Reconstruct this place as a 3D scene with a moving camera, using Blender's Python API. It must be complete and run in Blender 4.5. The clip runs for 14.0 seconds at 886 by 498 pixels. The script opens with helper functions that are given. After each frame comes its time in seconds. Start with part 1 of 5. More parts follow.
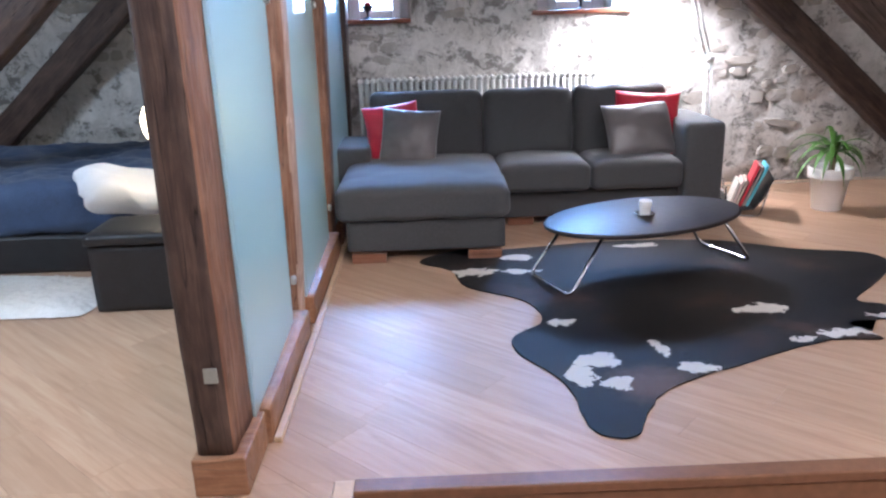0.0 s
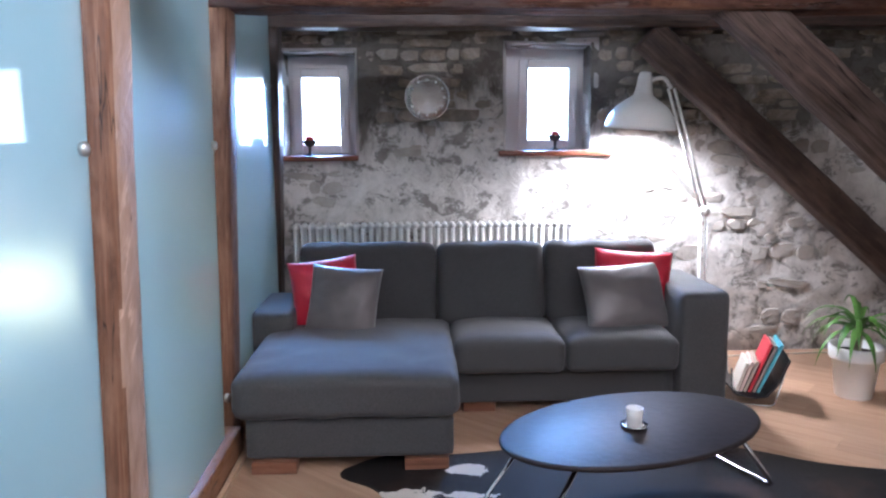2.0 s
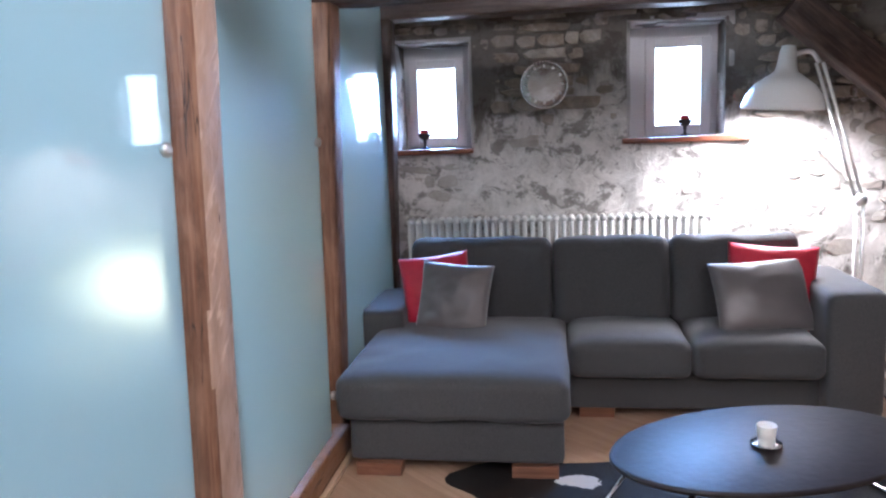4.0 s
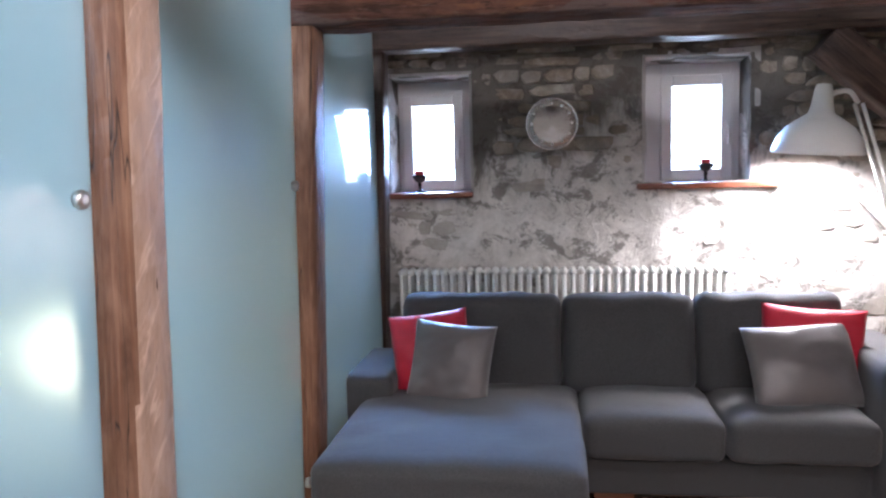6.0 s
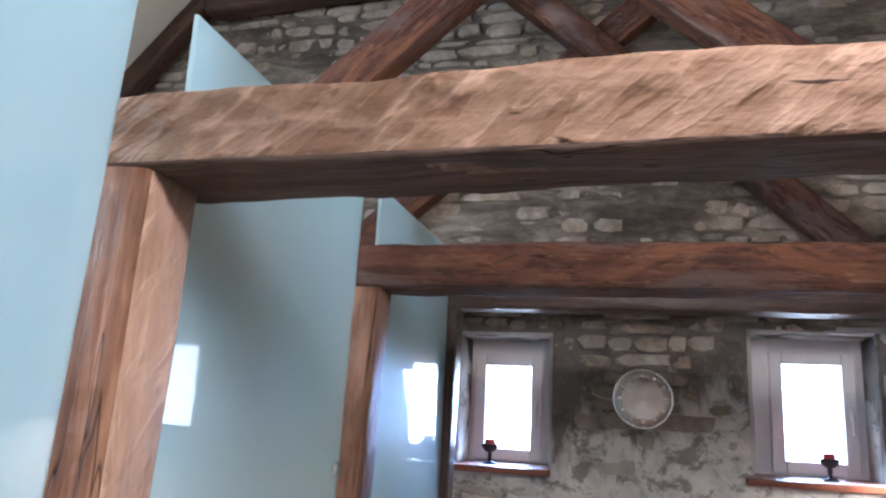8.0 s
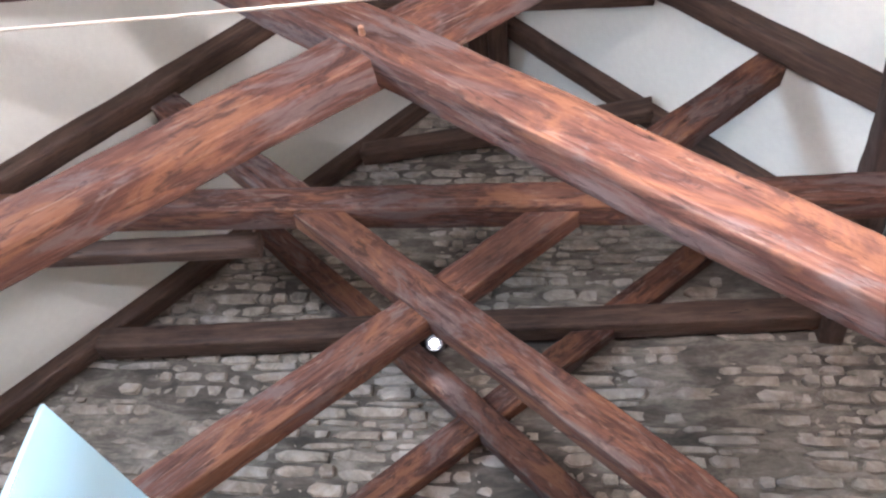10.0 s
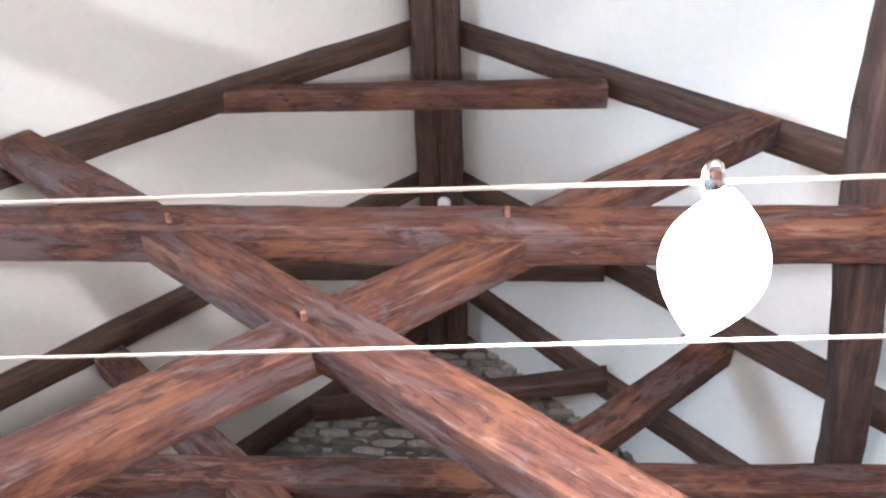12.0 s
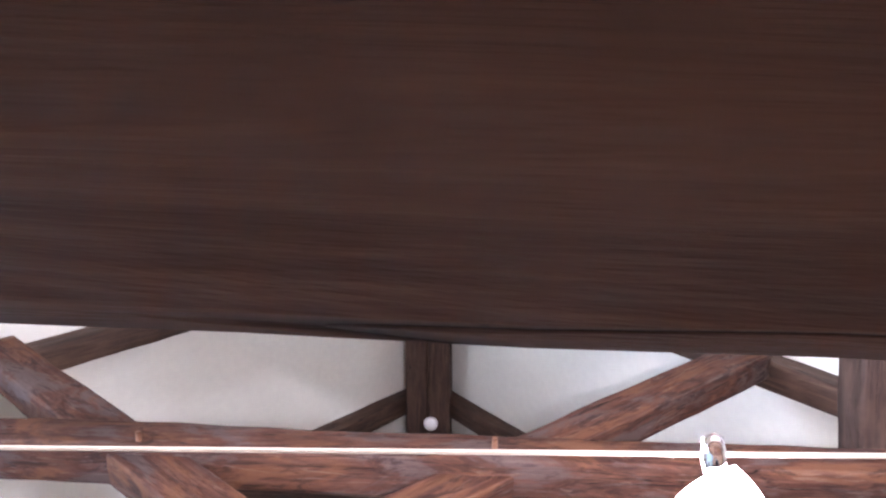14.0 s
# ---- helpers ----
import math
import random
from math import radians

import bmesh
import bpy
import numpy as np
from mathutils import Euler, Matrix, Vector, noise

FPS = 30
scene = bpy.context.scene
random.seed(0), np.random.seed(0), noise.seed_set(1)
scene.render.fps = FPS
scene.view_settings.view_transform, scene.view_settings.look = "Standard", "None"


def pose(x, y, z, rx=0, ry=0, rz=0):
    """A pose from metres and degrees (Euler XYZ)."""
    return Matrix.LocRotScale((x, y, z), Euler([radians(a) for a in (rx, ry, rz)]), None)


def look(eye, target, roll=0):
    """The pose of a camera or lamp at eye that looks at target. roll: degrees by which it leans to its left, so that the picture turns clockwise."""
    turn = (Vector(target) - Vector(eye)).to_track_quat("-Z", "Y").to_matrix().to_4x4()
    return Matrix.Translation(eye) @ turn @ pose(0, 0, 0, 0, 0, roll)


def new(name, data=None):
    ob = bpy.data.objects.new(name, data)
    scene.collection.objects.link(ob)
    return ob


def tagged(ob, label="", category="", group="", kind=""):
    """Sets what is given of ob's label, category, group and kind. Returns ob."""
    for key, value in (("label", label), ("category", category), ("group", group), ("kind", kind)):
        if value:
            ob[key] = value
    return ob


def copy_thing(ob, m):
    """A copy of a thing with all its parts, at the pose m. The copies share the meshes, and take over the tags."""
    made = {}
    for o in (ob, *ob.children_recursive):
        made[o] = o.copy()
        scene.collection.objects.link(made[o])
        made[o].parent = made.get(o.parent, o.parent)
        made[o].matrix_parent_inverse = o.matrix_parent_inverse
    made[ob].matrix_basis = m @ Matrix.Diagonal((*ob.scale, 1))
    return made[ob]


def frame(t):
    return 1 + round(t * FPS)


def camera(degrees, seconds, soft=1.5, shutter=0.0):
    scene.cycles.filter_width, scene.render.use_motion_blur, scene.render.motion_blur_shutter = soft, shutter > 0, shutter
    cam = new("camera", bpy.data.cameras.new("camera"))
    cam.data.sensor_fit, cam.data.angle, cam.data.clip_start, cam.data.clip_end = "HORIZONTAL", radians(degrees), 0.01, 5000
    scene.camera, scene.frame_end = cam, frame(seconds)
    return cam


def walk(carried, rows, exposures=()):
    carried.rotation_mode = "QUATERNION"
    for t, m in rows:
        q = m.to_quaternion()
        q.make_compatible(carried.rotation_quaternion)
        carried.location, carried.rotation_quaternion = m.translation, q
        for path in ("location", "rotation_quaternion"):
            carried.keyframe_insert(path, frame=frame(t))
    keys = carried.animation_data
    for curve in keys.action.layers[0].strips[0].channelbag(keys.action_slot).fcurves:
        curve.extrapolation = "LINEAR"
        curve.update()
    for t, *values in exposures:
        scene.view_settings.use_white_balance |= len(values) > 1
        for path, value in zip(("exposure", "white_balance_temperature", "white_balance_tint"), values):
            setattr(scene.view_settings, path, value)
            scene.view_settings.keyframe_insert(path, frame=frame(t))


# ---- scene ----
cam = camera(62.1, 14.0, 2.3)
PATH = [
    (0, (-0.046, 0.017, 1.297), (-0.017, 1.926, 0.701), -1.9),
    (0.5, (0.006, 0.254, 1.369), (0.147, 2.184, 0.863), -1.5),
    (1, (0.12, 0.504, 1.384), (0.243, 2.472, 1.05), 1.9),
    (1.5, (0.179, 0.737, 1.406), (0.268, 2.707, 1.07), 1.1),
    (2, (0.214, 0.959, 1.405), (0.288, 2.936, 1.113), -0.4),
    (2.5, (0.282, 1.068, 1.392), (0.272, 3.048, 1.109), 0.5),
    (3, (0.346, 1.089, 1.399), (0.194, 3.06, 1.091), 0.3),
    (3.2, (0.355, 1.084, 1.399), (0.146, 3.048, 1.082), -0.7),
    (5.5, (0.273, 1.413, 1.42), (-0.059, 3.368, 1.161), -2.7),
    (6, (0.262, 1.564, 1.424), (-0.017, 3.534, 1.217), -1.5),
    (6.5, (0.3, 1.688, 1.438), (-0.051, 3.655, 1.348), 1.5),
    (7, (0.331, 1.734, 1.477), (-0.153, 3.674, 1.517), 2.4),
    (7.5, (0.308, 1.813, 1.525), (-0.234, 3.724, 1.757), 3.2),
    (8, (0.232, 1.925, 1.588), (-0.256, 3.82, 2.006), 2.8),
    (8.2, (0.22, 1.946, 1.598), (-0.236, 3.821, 2.127), 2.8),
    (8.5, (0.219, 1.957, 1.65), (-0.178, 3.801, 2.315), 4.2),
    (9, (0.263, 1.945, 1.672), (-0.066, 3.69, 2.591), 7.1),
    (9.2, (0.274, 1.931, 1.684), (-0.048, 3.638, 2.675), 5.6),
    (11.3, (0.377, 1.866, 1.867), (0.228, 3.138, 3.404), 5.1),
    (11.5, (0.371, 1.858, 1.882), (0.232, 3.082, 3.457), 4.5),
    (12, (0.383, 1.846, 1.899), (0.255, 2.941, 3.568), 5.6),
    (12.5, (0.383, 1.835, 1.913), (0.269, 2.842, 3.637), 5.8),
    (13, (0.384, 1.835, 1.916), (0.287, 2.725, 3.705), 5.9),
    (13.5, (0.384, 1.828, 1.935), (0.283, 2.56, 3.793), 8.6),
    (14, (0.389, 1.827, 1.95), (0.281, 2.404, 3.862), 11.3),
]
walk(cam, [(t, look(eye, target, roll)) for t, eye, target, roll in PATH],
     [(0, 0.06, 5500, 18), (1.5, -0.08, 5350, 18), (3, -0.12, 5450, 19), (5.5, -0.14, 5700, 19), (6.5, -0.2, 5800, 20), (8, -0.04, 5900, 20), (8.5, 0.13, 5950, 20), (9.2, 0.8, 5850, 21), (11.5, 1.0, 5550, 23), (12, 0.8, 5600, 23), (12.5, 0.6, 5650, 23), (13, 0.56, 5600, 24), (13.5, 0.55, 5600, 25), (14, 0.8, 5550, 28)])

# ---- world, lights ----
world = bpy.data.worlds.new("sky")
scene.world = world
world.use_nodes = True
wn = world.node_tree.nodes
sky = wn.new("ShaderNodeTexSky")
sky.sky_type, sky.sun_disc = 'NISHITA', False
sky.sun_elevation, sky.sun_rotation = radians(40), radians(20)
wn["Background"].inputs[1].default_value = 0.12
world.node_tree.links.new(sky.outputs[0], wn["Background"].inputs[0])


def lamp(name, kind, energy, color, m, size=0.1, size_y=None, spot=None, blend=0.5):
    d = bpy.data.lights.new(name, kind)
    d.energy, d.color = energy, color
    if kind == 'AREA':
        d.size = size
        if size_y:
            d.shape, d.size_y = 'RECTANGLE', size_y
    elif kind == 'SUN':
        d.angle = size
    else:
        d.shadow_soft_size = size
    if kind == 'SPOT':
        d.spot_size, d.spot_blend = radians(spot), blend
    o = new(name, d)
    o.matrix_world = m
    return o


SUN_DIR = (-0.3, 0.75, 0.65)
lamp("sun", 'SUN', 1.0, (1, 0.96, 0.9), look(SUN_DIR, (0, 0, 0)), radians(12))
WARM = (1.0, 0.91, 0.81)
BULB = (0.584, 2.235, 2.46)          # cable lamp
SHADE = (1.56, 5.36, 1.47)          # rim centre of the floor lamp
lamp("cable_lamp_light", 'POINT', 112, WARM, pose(BULB[0], BULB[1], BULB[2] + 0.14), 0.04)
lamp("floor_lamp_light", 'SPOT', 215, (1.0, 0.93, 0.84), look((SHADE[0], SHADE[1], SHADE[2] + 0.05), (1.58, 5.56, 0.4)), 0.09, spot=150, blend=0.8)
lamp("gable_spot_light", 'SPOT', 12, WARM, look((-0.2, 5.44, 3.87), (0.1, 4.6, 2.0)), 0.03, spot=110)
# two unseen lamps, added to brighten the floor and timbers from the rear
lamp("cable_lamp_rear_light", 'POINT', 125, WARM, pose(1.6, 0.4, 2.33), 0.04)
lamp("cable_lamp_rear_light", 'POINT', 95, WARM, pose(0.1, 0.4, 2.33), 0.04)
for wx, wz in ((-0.41, 1.6), (1.12, 1.64)):
    wl = lamp("gable_window_light", 'AREA', 14, (0.31, 0.57, 1.0), look((wx, 5.93, wz), (wx, 4.93, wz - 0.6)), 0.24, 0.4)
    wl.data.spread = radians(76)
# added area lamp at an unseen roof window, lights the frosted glass from behind
lamp("roof_window_light", 'AREA', 140, (0.78, 0.94, 1.0), look((-3.25, 2.3, 2.75), (-0.7, 3.0, 1.5)), 1.0, 1.2)

# ---- materials ----


def mat(name):
    m = bpy.data.materials.new(name)
    m.use_nodes = True
    nt = m.node_tree
    return m, nt, nt.nodes["Principled BSDF"]


def N(nt, kind, **kw):
    n = nt.nodes.new(kind)
    for k, v in kw.items():
        n.inputs[k].default_value = v
    return n


def coords(nt, scale=(1, 1, 1), space="Object"):
    tc = nt.nodes.new("ShaderNodeTexCoord")
    mp = nt.nodes.new("ShaderNodeMapping")
    mp.inputs["Scale"].default_value = scale
    nt.links.new(tc.outputs[space], mp.inputs[0])
    return mp.outputs[0]


def noise_tex(nt, vec, scale, detail=4, rough=0.6, distort=0.0):
    n = N(nt, "ShaderNodeTexNoise", Scale=scale, Detail=detail, Roughness=rough, Distortion=distort)
    nt.links.new(vec, n.inputs["Vector"])
    return n.outputs[0]


def ramp(nt, fac, stops):
    r = nt.nodes.new("ShaderNodeValToRGB")
    e = r.color_ramp.elements
    for i, (p, c) in enumerate(stops):
        el = e[i] if i < 2 else e.new(p)
        el.position, el.color = p, (*c, 1)
    nt.links.new(fac, r.inputs[0])
    return r.outputs[0]


def mixc(nt, fac, a, b, mode='MIX'):
    m = nt.nodes.new("ShaderNodeMix")
    m.data_type, m.blend_type = 'RGBA', mode
    for sock, v in ((m.inputs[0], fac), (m.inputs[6], a), (m.inputs[7], b)):
        if isinstance(v, (int, float)):
            sock.default_value = v
        elif isinstance(v, tuple):
            sock.default_value = (*v, 1)
        else:
            nt.links.new(v, sock)
    return m.outputs[2]


def mth(nt, op, a, b=None, clamp=False):
    m = nt.nodes.new("ShaderNodeMath")
    m.operation, m.use_clamp = op, clamp
    for sock, v in zip(m.inputs, (a, b)):
        if v is None:
            continue
        if isinstance(v, (int, float)):
            sock.default_value = v
        else:
            nt.links.new(v, sock)
    return m.outputs[0]


def bump(nt, bsdf, height, strength=0.4, dist=0.01, prev=None):
    b = N(nt, "ShaderNodeBump", Strength=strength, Distance=dist)
    nt.links.new(height, b.inputs["Height"])
    if prev:
        nt.links.new(prev, b.inputs["Normal"])
    nt.links.new(b.outputs[0], bsdf.inputs["Normal"])
    return b.outputs[0]


def plain(name, color, rough=0.5, metal=0.0, grain=60.0, vary=0.12, bumpy=0.05, coat=0.0, sheen=0.0):
    m, nt, b = mat(name)
    v = coords(nt)
    n1, n2 = noise_tex(nt, v, grain), noise_tex(nt, v, grain * 0.08, 3)
    f = mth(nt, 'ADD', mth(nt, 'MULTIPLY', n1, 0.5), mth(nt, 'MULTIPLY', n2, 0.5))
    lo, hi = tuple(c * (1 - vary) for c in color), tuple(min(1, c * (1 + vary)) for c in color)
    nt.links.new(ramp(nt, f, [(0.3, lo), (0.7, hi)]), b.inputs["Base Color"])
    b.inputs["Roughness"].default_value, b.inputs["Metallic"].default_value = rough, metal
    b.inputs["Coat Weight"].default_value, b.inputs["Sheen Weight"].default_value = coat, sheen
    bump(nt, b, n1, 0.25, bumpy * 0.02)
    return m


def old_wood(name, dark, mid, light, rough=0.6, worn=0.5, soft=1.0, cut=1.0):
    """Hewn softwood: grain along local x, adze marks, cracks and paler worn patches."""
    m, nt, b = mat(name)
    info = nt.nodes.new("ShaderNodeObjectInfo")
    tc = nt.nodes.new("ShaderNodeTexCoord")
    sh = nt.nodes.new("ShaderNodeVectorMath")
    sh.operation = 'ADD'
    off = N(nt, "ShaderNodeCombineXYZ")
    nt.links.new(mth(nt, 'MULTIPLY', info.outputs["Random"], 17.0), off.inputs[0])
    nt.links.new(mth(nt, 'MULTIPLY', info.outputs["Random"], 5.0), off.inputs[1])
    nt.links.new(tc.outputs["Object"], sh.inputs[0])
    nt.links.new(off.outputs[0], sh.inputs[1])
    def scaled(s):
        mp = nt.nodes.new("ShaderNodeMapping")
        mp.inputs["Scale"].default_value = s
        nt.links.new(sh.outputs[0], mp.inputs[0])
        return mp.outputs[0]
    grain = noise_tex(nt, scaled((1.2 * soft, 22 / soft, 22 / soft)), 2.2, 6, 0.65, 0.6)
    fine = noise_tex(nt, scaled((6, 90, 90)), 2.0, 3, 0.6)
    patch = noise_tex(nt, scaled((1.6, 4, 4)), 1.7, 5, 0.62, 0.4)
    adze = noise_tex(nt, scaled((5, 9, 9)), 1.5, 3, 0.5, 0.35)
    crack = noise_tex(nt, scaled((0.5, 14, 14)), 1.5, 2, 0.4, 0.3)
    crackline = ramp(nt, mth(nt, 'ABSOLUTE', mth(nt, 'SUBTRACT', crack, 0.5)), [(0.0, (0, 0, 0)), (0.006, (1, 1, 1))])
    c = ramp(nt, grain, [(0.25, dark), (0.52, mid), (0.8, light)])
    c = mixc(nt, mth(nt, 'MULTIPLY', ramp(nt, patch, [(0.5, (0, 0, 0)), (0.72, (1, 1, 1))]), worn), c, light)
    c = mixc(nt, mth(nt, 'MULTIPLY', ramp(nt, patch, [(0.2, (1, 1, 1)), (0.42, (0, 0, 0))]), 0.6), c, dark)
    c = mixc(nt, mth(nt, 'MULTIPLY', ramp(nt, adze, [(0.48, (0, 0, 0)), (0.7, (1, 1, 1))]), worn * 0.7), c, light)
    if soft < 1.5:
        c = mixc(nt, crackline, tuple(x * 0.25 for x in dark), c)
    else:
        hm = nt.nodes.new("ShaderNodeMapping")
        hm.vector_type = 'TEXTURE'
        hm.inputs["Rotation"].default_value, hm.inputs["Scale"].default_value = (0, radians(-38), 0), (0.13, 0.06, 0.034)
        nt.links.new(sh.outputs[0], hm.inputs[0])
        wob = N(nt, "ShaderNodeTexNoise", Scale=1.1, Detail=3.0)
        nt.links.new(hm.outputs[0], wob.inputs["Vector"])
        wadd = nt.nodes.new("ShaderNodeVectorMath")
        wadd.operation = 'MULTIPLY_ADD'
        wadd.inputs[1].default_value = (2.0, 2.0, 2.0)
        nt.links.new(wob.outputs["Color"], wadd.inputs[0])
        nt.links.new(hm.outputs[0], wadd.inputs[2])
        vor = N(nt, "ShaderNodeTexVoronoi", Scale=1.0)
        nt.links.new(wadd.outputs[0], vor.inputs["Vector"])
        sepc = nt.nodes.new("ShaderNodeSeparateColor")
        nt.links.new(vor.outputs["Color"], sepc.inputs[0])
        hatch = vor.outputs["Distance"]
        c = mixc(nt, mth(nt, 'MULTIPLY', ramp(nt, sepc.outputs[0], [(0.3, (0, 0, 0)), (1.0, (1, 1, 1))]), 0.4), c, light)
        c = mixc(nt, mth(nt, 'MULTIPLY', ramp(nt, sepc.outputs[1], [(0.6, (0, 0, 0)), (1.0, (1, 1, 1))]), 0.5), c, mid)
        # paler ridges: wear, and the gouges' highlights painted into the colour
        c = mixc(nt, mth(nt, 'MULTIPLY', ramp(nt, mth(nt, 'MULTIPLY', hatch, mth(nt, 'ADD', patch, 0.45)), [(0.6, (0, 0, 0)), (0.85, (1, 1, 1))]), 0.65), c, tuple(min(1, x * 1.35) for x in light))
        slit = noise_tex(nt, scaled((5, 40, 40)), 1.0, 2, 0.5, 0.6)
        c = mixc(nt, ramp(nt, slit, [(0.27, (1, 1, 1)), (0.31, (0, 0, 0))]), c, tuple(x * 0.3 for x in dark))
    if worn == 0.45:
        # weathered red paint: orange and grey patches, pale scraped arrises
        p2 = noise_tex(nt, scaled((1.1, 3.2, 3.2)), 2.1, 6, 0.68, 0.8)
        c = mixc(nt, mth(nt, 'MULTIPLY', ramp(nt, p2, [(0.52, (0, 0, 0)), (0.6, (1, 1, 1))]), 0.6), c, (0.165, 0.073, 0.036))
        c = mixc(nt, mth(nt, 'MULTIPLY', ramp(nt, p2, [(0.4, (1, 1, 1)), (0.47, (0, 0, 0))]), 0.85), c, (0.095, 0.068, 0.062))
        st = noise_tex(nt, scaled((2.6, 9, 9)), 1.9, 7, 0.75, 1.0)
        c = mixc(nt, mth(nt, 'MULTIPLY', ramp(nt, st, [(0.38, (1, 1, 1)), (0.46, (0, 0, 0))]), 0.75), c, (0.028, 0.014, 0.012))
        sp2 = noise_tex(nt, scaled((3.0, 26, 26)), 2.0, 6, 0.72, 0.8)
        c = mixc(nt, mth(nt, 'MULTIPLY', ramp(nt, sp2, [(0.58, (0, 0, 0)), (0.66, (1, 1, 1))]), 0.35), c, (0.25, 0.185, 0.15))
        gm = nt.nodes.new("ShaderNodeNewGeometry")
        edge = mth(nt, 'MULTIPLY', ramp(nt, gm.outputs["Pointiness"], [(0.54, (0, 0, 0)), (0.6, (1, 1, 1))]), ramp(nt, sp2, [(0.38, (0, 0, 0)), (0.55, (1, 1, 1))]))
        c = mixc(nt, mth(nt, 'MULTIPLY', edge, 0.8), c, (0.34, 0.25, 0.2))
    nt.links.new(c, b.inputs["Base Color"])
    b.inputs["Roughness"].default_value, b.inputs["Specular IOR Level"].default_value = rough, (0.18 if worn == 0.45 else 0.1 if soft > 1.5 or rough > 0.7 else 0.35)
    p = bump(nt, b, adze, 0.7, 0.025)
    p = bump(nt, b, mth(nt, 'ADD', mth(nt, 'MULTIPLY', grain, 0.7), mth(nt, 'MULTIPLY', fine, 0.3)), 0.7, 0.007, p)
    bump(nt, b, crackline if soft < 1.5 else hatch, 0.6 if soft < 1.5 else 0.9 * cut, 0.006 if soft < 1.5 else 0.012 * cut, p)
    return m


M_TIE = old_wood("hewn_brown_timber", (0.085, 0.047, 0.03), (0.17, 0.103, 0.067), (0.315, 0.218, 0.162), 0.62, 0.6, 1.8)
M_RED = old_wood("red_brown_timber", (0.02, 0.0105, 0.009), (0.075, 0.031, 0.021), (0.15, 0.078, 0.052), 0.8, 0.45, 1.0)
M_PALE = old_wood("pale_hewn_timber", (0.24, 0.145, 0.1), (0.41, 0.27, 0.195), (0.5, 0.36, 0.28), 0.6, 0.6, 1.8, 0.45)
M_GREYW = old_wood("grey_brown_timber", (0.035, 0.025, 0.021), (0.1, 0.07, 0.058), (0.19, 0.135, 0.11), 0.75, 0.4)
M_GLOSSW = old_wood("varnished_dark_timber", (0.018, 0.011, 0.009), (0.042, 0.025, 0.019), (0.09, 0.055, 0.042), 0.3, 0.3)
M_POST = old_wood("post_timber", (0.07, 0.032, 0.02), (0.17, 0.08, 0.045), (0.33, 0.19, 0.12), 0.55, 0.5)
M_DARK = old_wood("dark_rafter_timber", (0.022, 0.013, 0.009), (0.055, 0.03, 0.02), (0.13, 0.08, 0.055), 0.65, 0.35)
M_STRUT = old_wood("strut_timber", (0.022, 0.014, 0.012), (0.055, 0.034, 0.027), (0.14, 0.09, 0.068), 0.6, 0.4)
M_RAIL = old_wood("oiled_rail_wood", (0.16, 0.07, 0.035), (0.3, 0.15, 0.08), (0.42, 0.24, 0.14), 0.4, 0.3)
M_SILL = old_wood("varnished_sill_wood", (0.1, 0.03, 0.015), (0.19, 0.06, 0.03), (0.3, 0.11, 0.06), 0.3, 0.2)
M_FOOT = old_wood("oak_foot_wood", (0.11, 0.045, 0.025), (0.2, 0.085, 0.048), (0.28, 0.135, 0.08), 0.4, 0.2)

# oak floor, tone by plank
M_FLOOR, nt, b = mat("oak_plank")
info = nt.nodes.new("ShaderNodeObjectInfo")
geo = nt.nodes.new("ShaderNodeNewGeometry")
rnd = mth(nt, 'FRACT', mth(nt, 'ADD', info.outputs["Random"], geo.outputs["Random Per Island"]))
tc = nt.nodes.new("ShaderNodeTexCoord")
off = nt.nodes.new("ShaderNodeVectorMath")
off.operation = 'ADD'
cx = N(nt, "ShaderNodeCombineXYZ")
nt.links.new(mth(nt, 'MULTIPLY', rnd, 31.0), cx.inputs[0])
nt.links.new(mth(nt, 'MULTIPLY', rnd, 13.0), cx.inputs[1])
nt.links.new(tc.outputs["Object"], off.inputs[0])
nt.links.new(cx.outputs[0], off.inputs[1])
mp = nt.nodes.new("ShaderNodeMapping")
mp.inputs["Scale"].default_value = (1.0, 14, 14)
nt.links.new(off.outputs[0], mp.inputs[0])
g1 = noise_tex(nt, mp.outputs[0], 2.0, 6, 0.65, 0.8)
g2 = noise_tex(nt, off.outputs[0], 2.3, 4, 0.6)
c = ramp(nt, g1, [(0.28, (0.36, 0.205, 0.12)), (0.5, (0.49, 0.305, 0.19)), (0.75, (0.58, 0.4, 0.27))])
c = mixc(nt, mth(nt, 'MULTIPLY', rnd, 0.5), c, (0.3, 0.18, 0.105))
c = mixc(nt, mth(nt, 'MULTIPLY', g2, 0.3), c, (0.43, 0.31, 0.22))
nt.links.new(c, b.inputs["Base Color"])
nt.links.new(mth(nt, 'ADD', mth(nt, 'MULTIPLY', g2, 0.15), 0.43), b.inputs["Roughness"])
b.inputs["Coat Weight"].default_value, b.inputs["Coat Roughness"].default_value = 0.06, 0.35
bump(nt, b, g1, 0.25, 0.001)

# rough lime plaster over rubble
M_PLASTER, nt, b = mat("stained_lime_plaster")
v = coords(nt)
big = noise_tex(nt, v, 1.5, 6, 0.65, 0.3)
mid = noise_tex(nt, v, 7.0, 8, 0.72, 0.6)
fin = noise_tex(nt, v, 38, 5, 0.65)
streak = noise_tex(nt, coords(nt, (1, 1, 0.25)), 3.5, 6, 0.7, 0.5)
mus = N(nt, "ShaderNodeTexVoronoi", Scale=8.0)
nt.links.new(coords(nt, (0.6, 1, 1.6)), mus.inputs["Vector"])
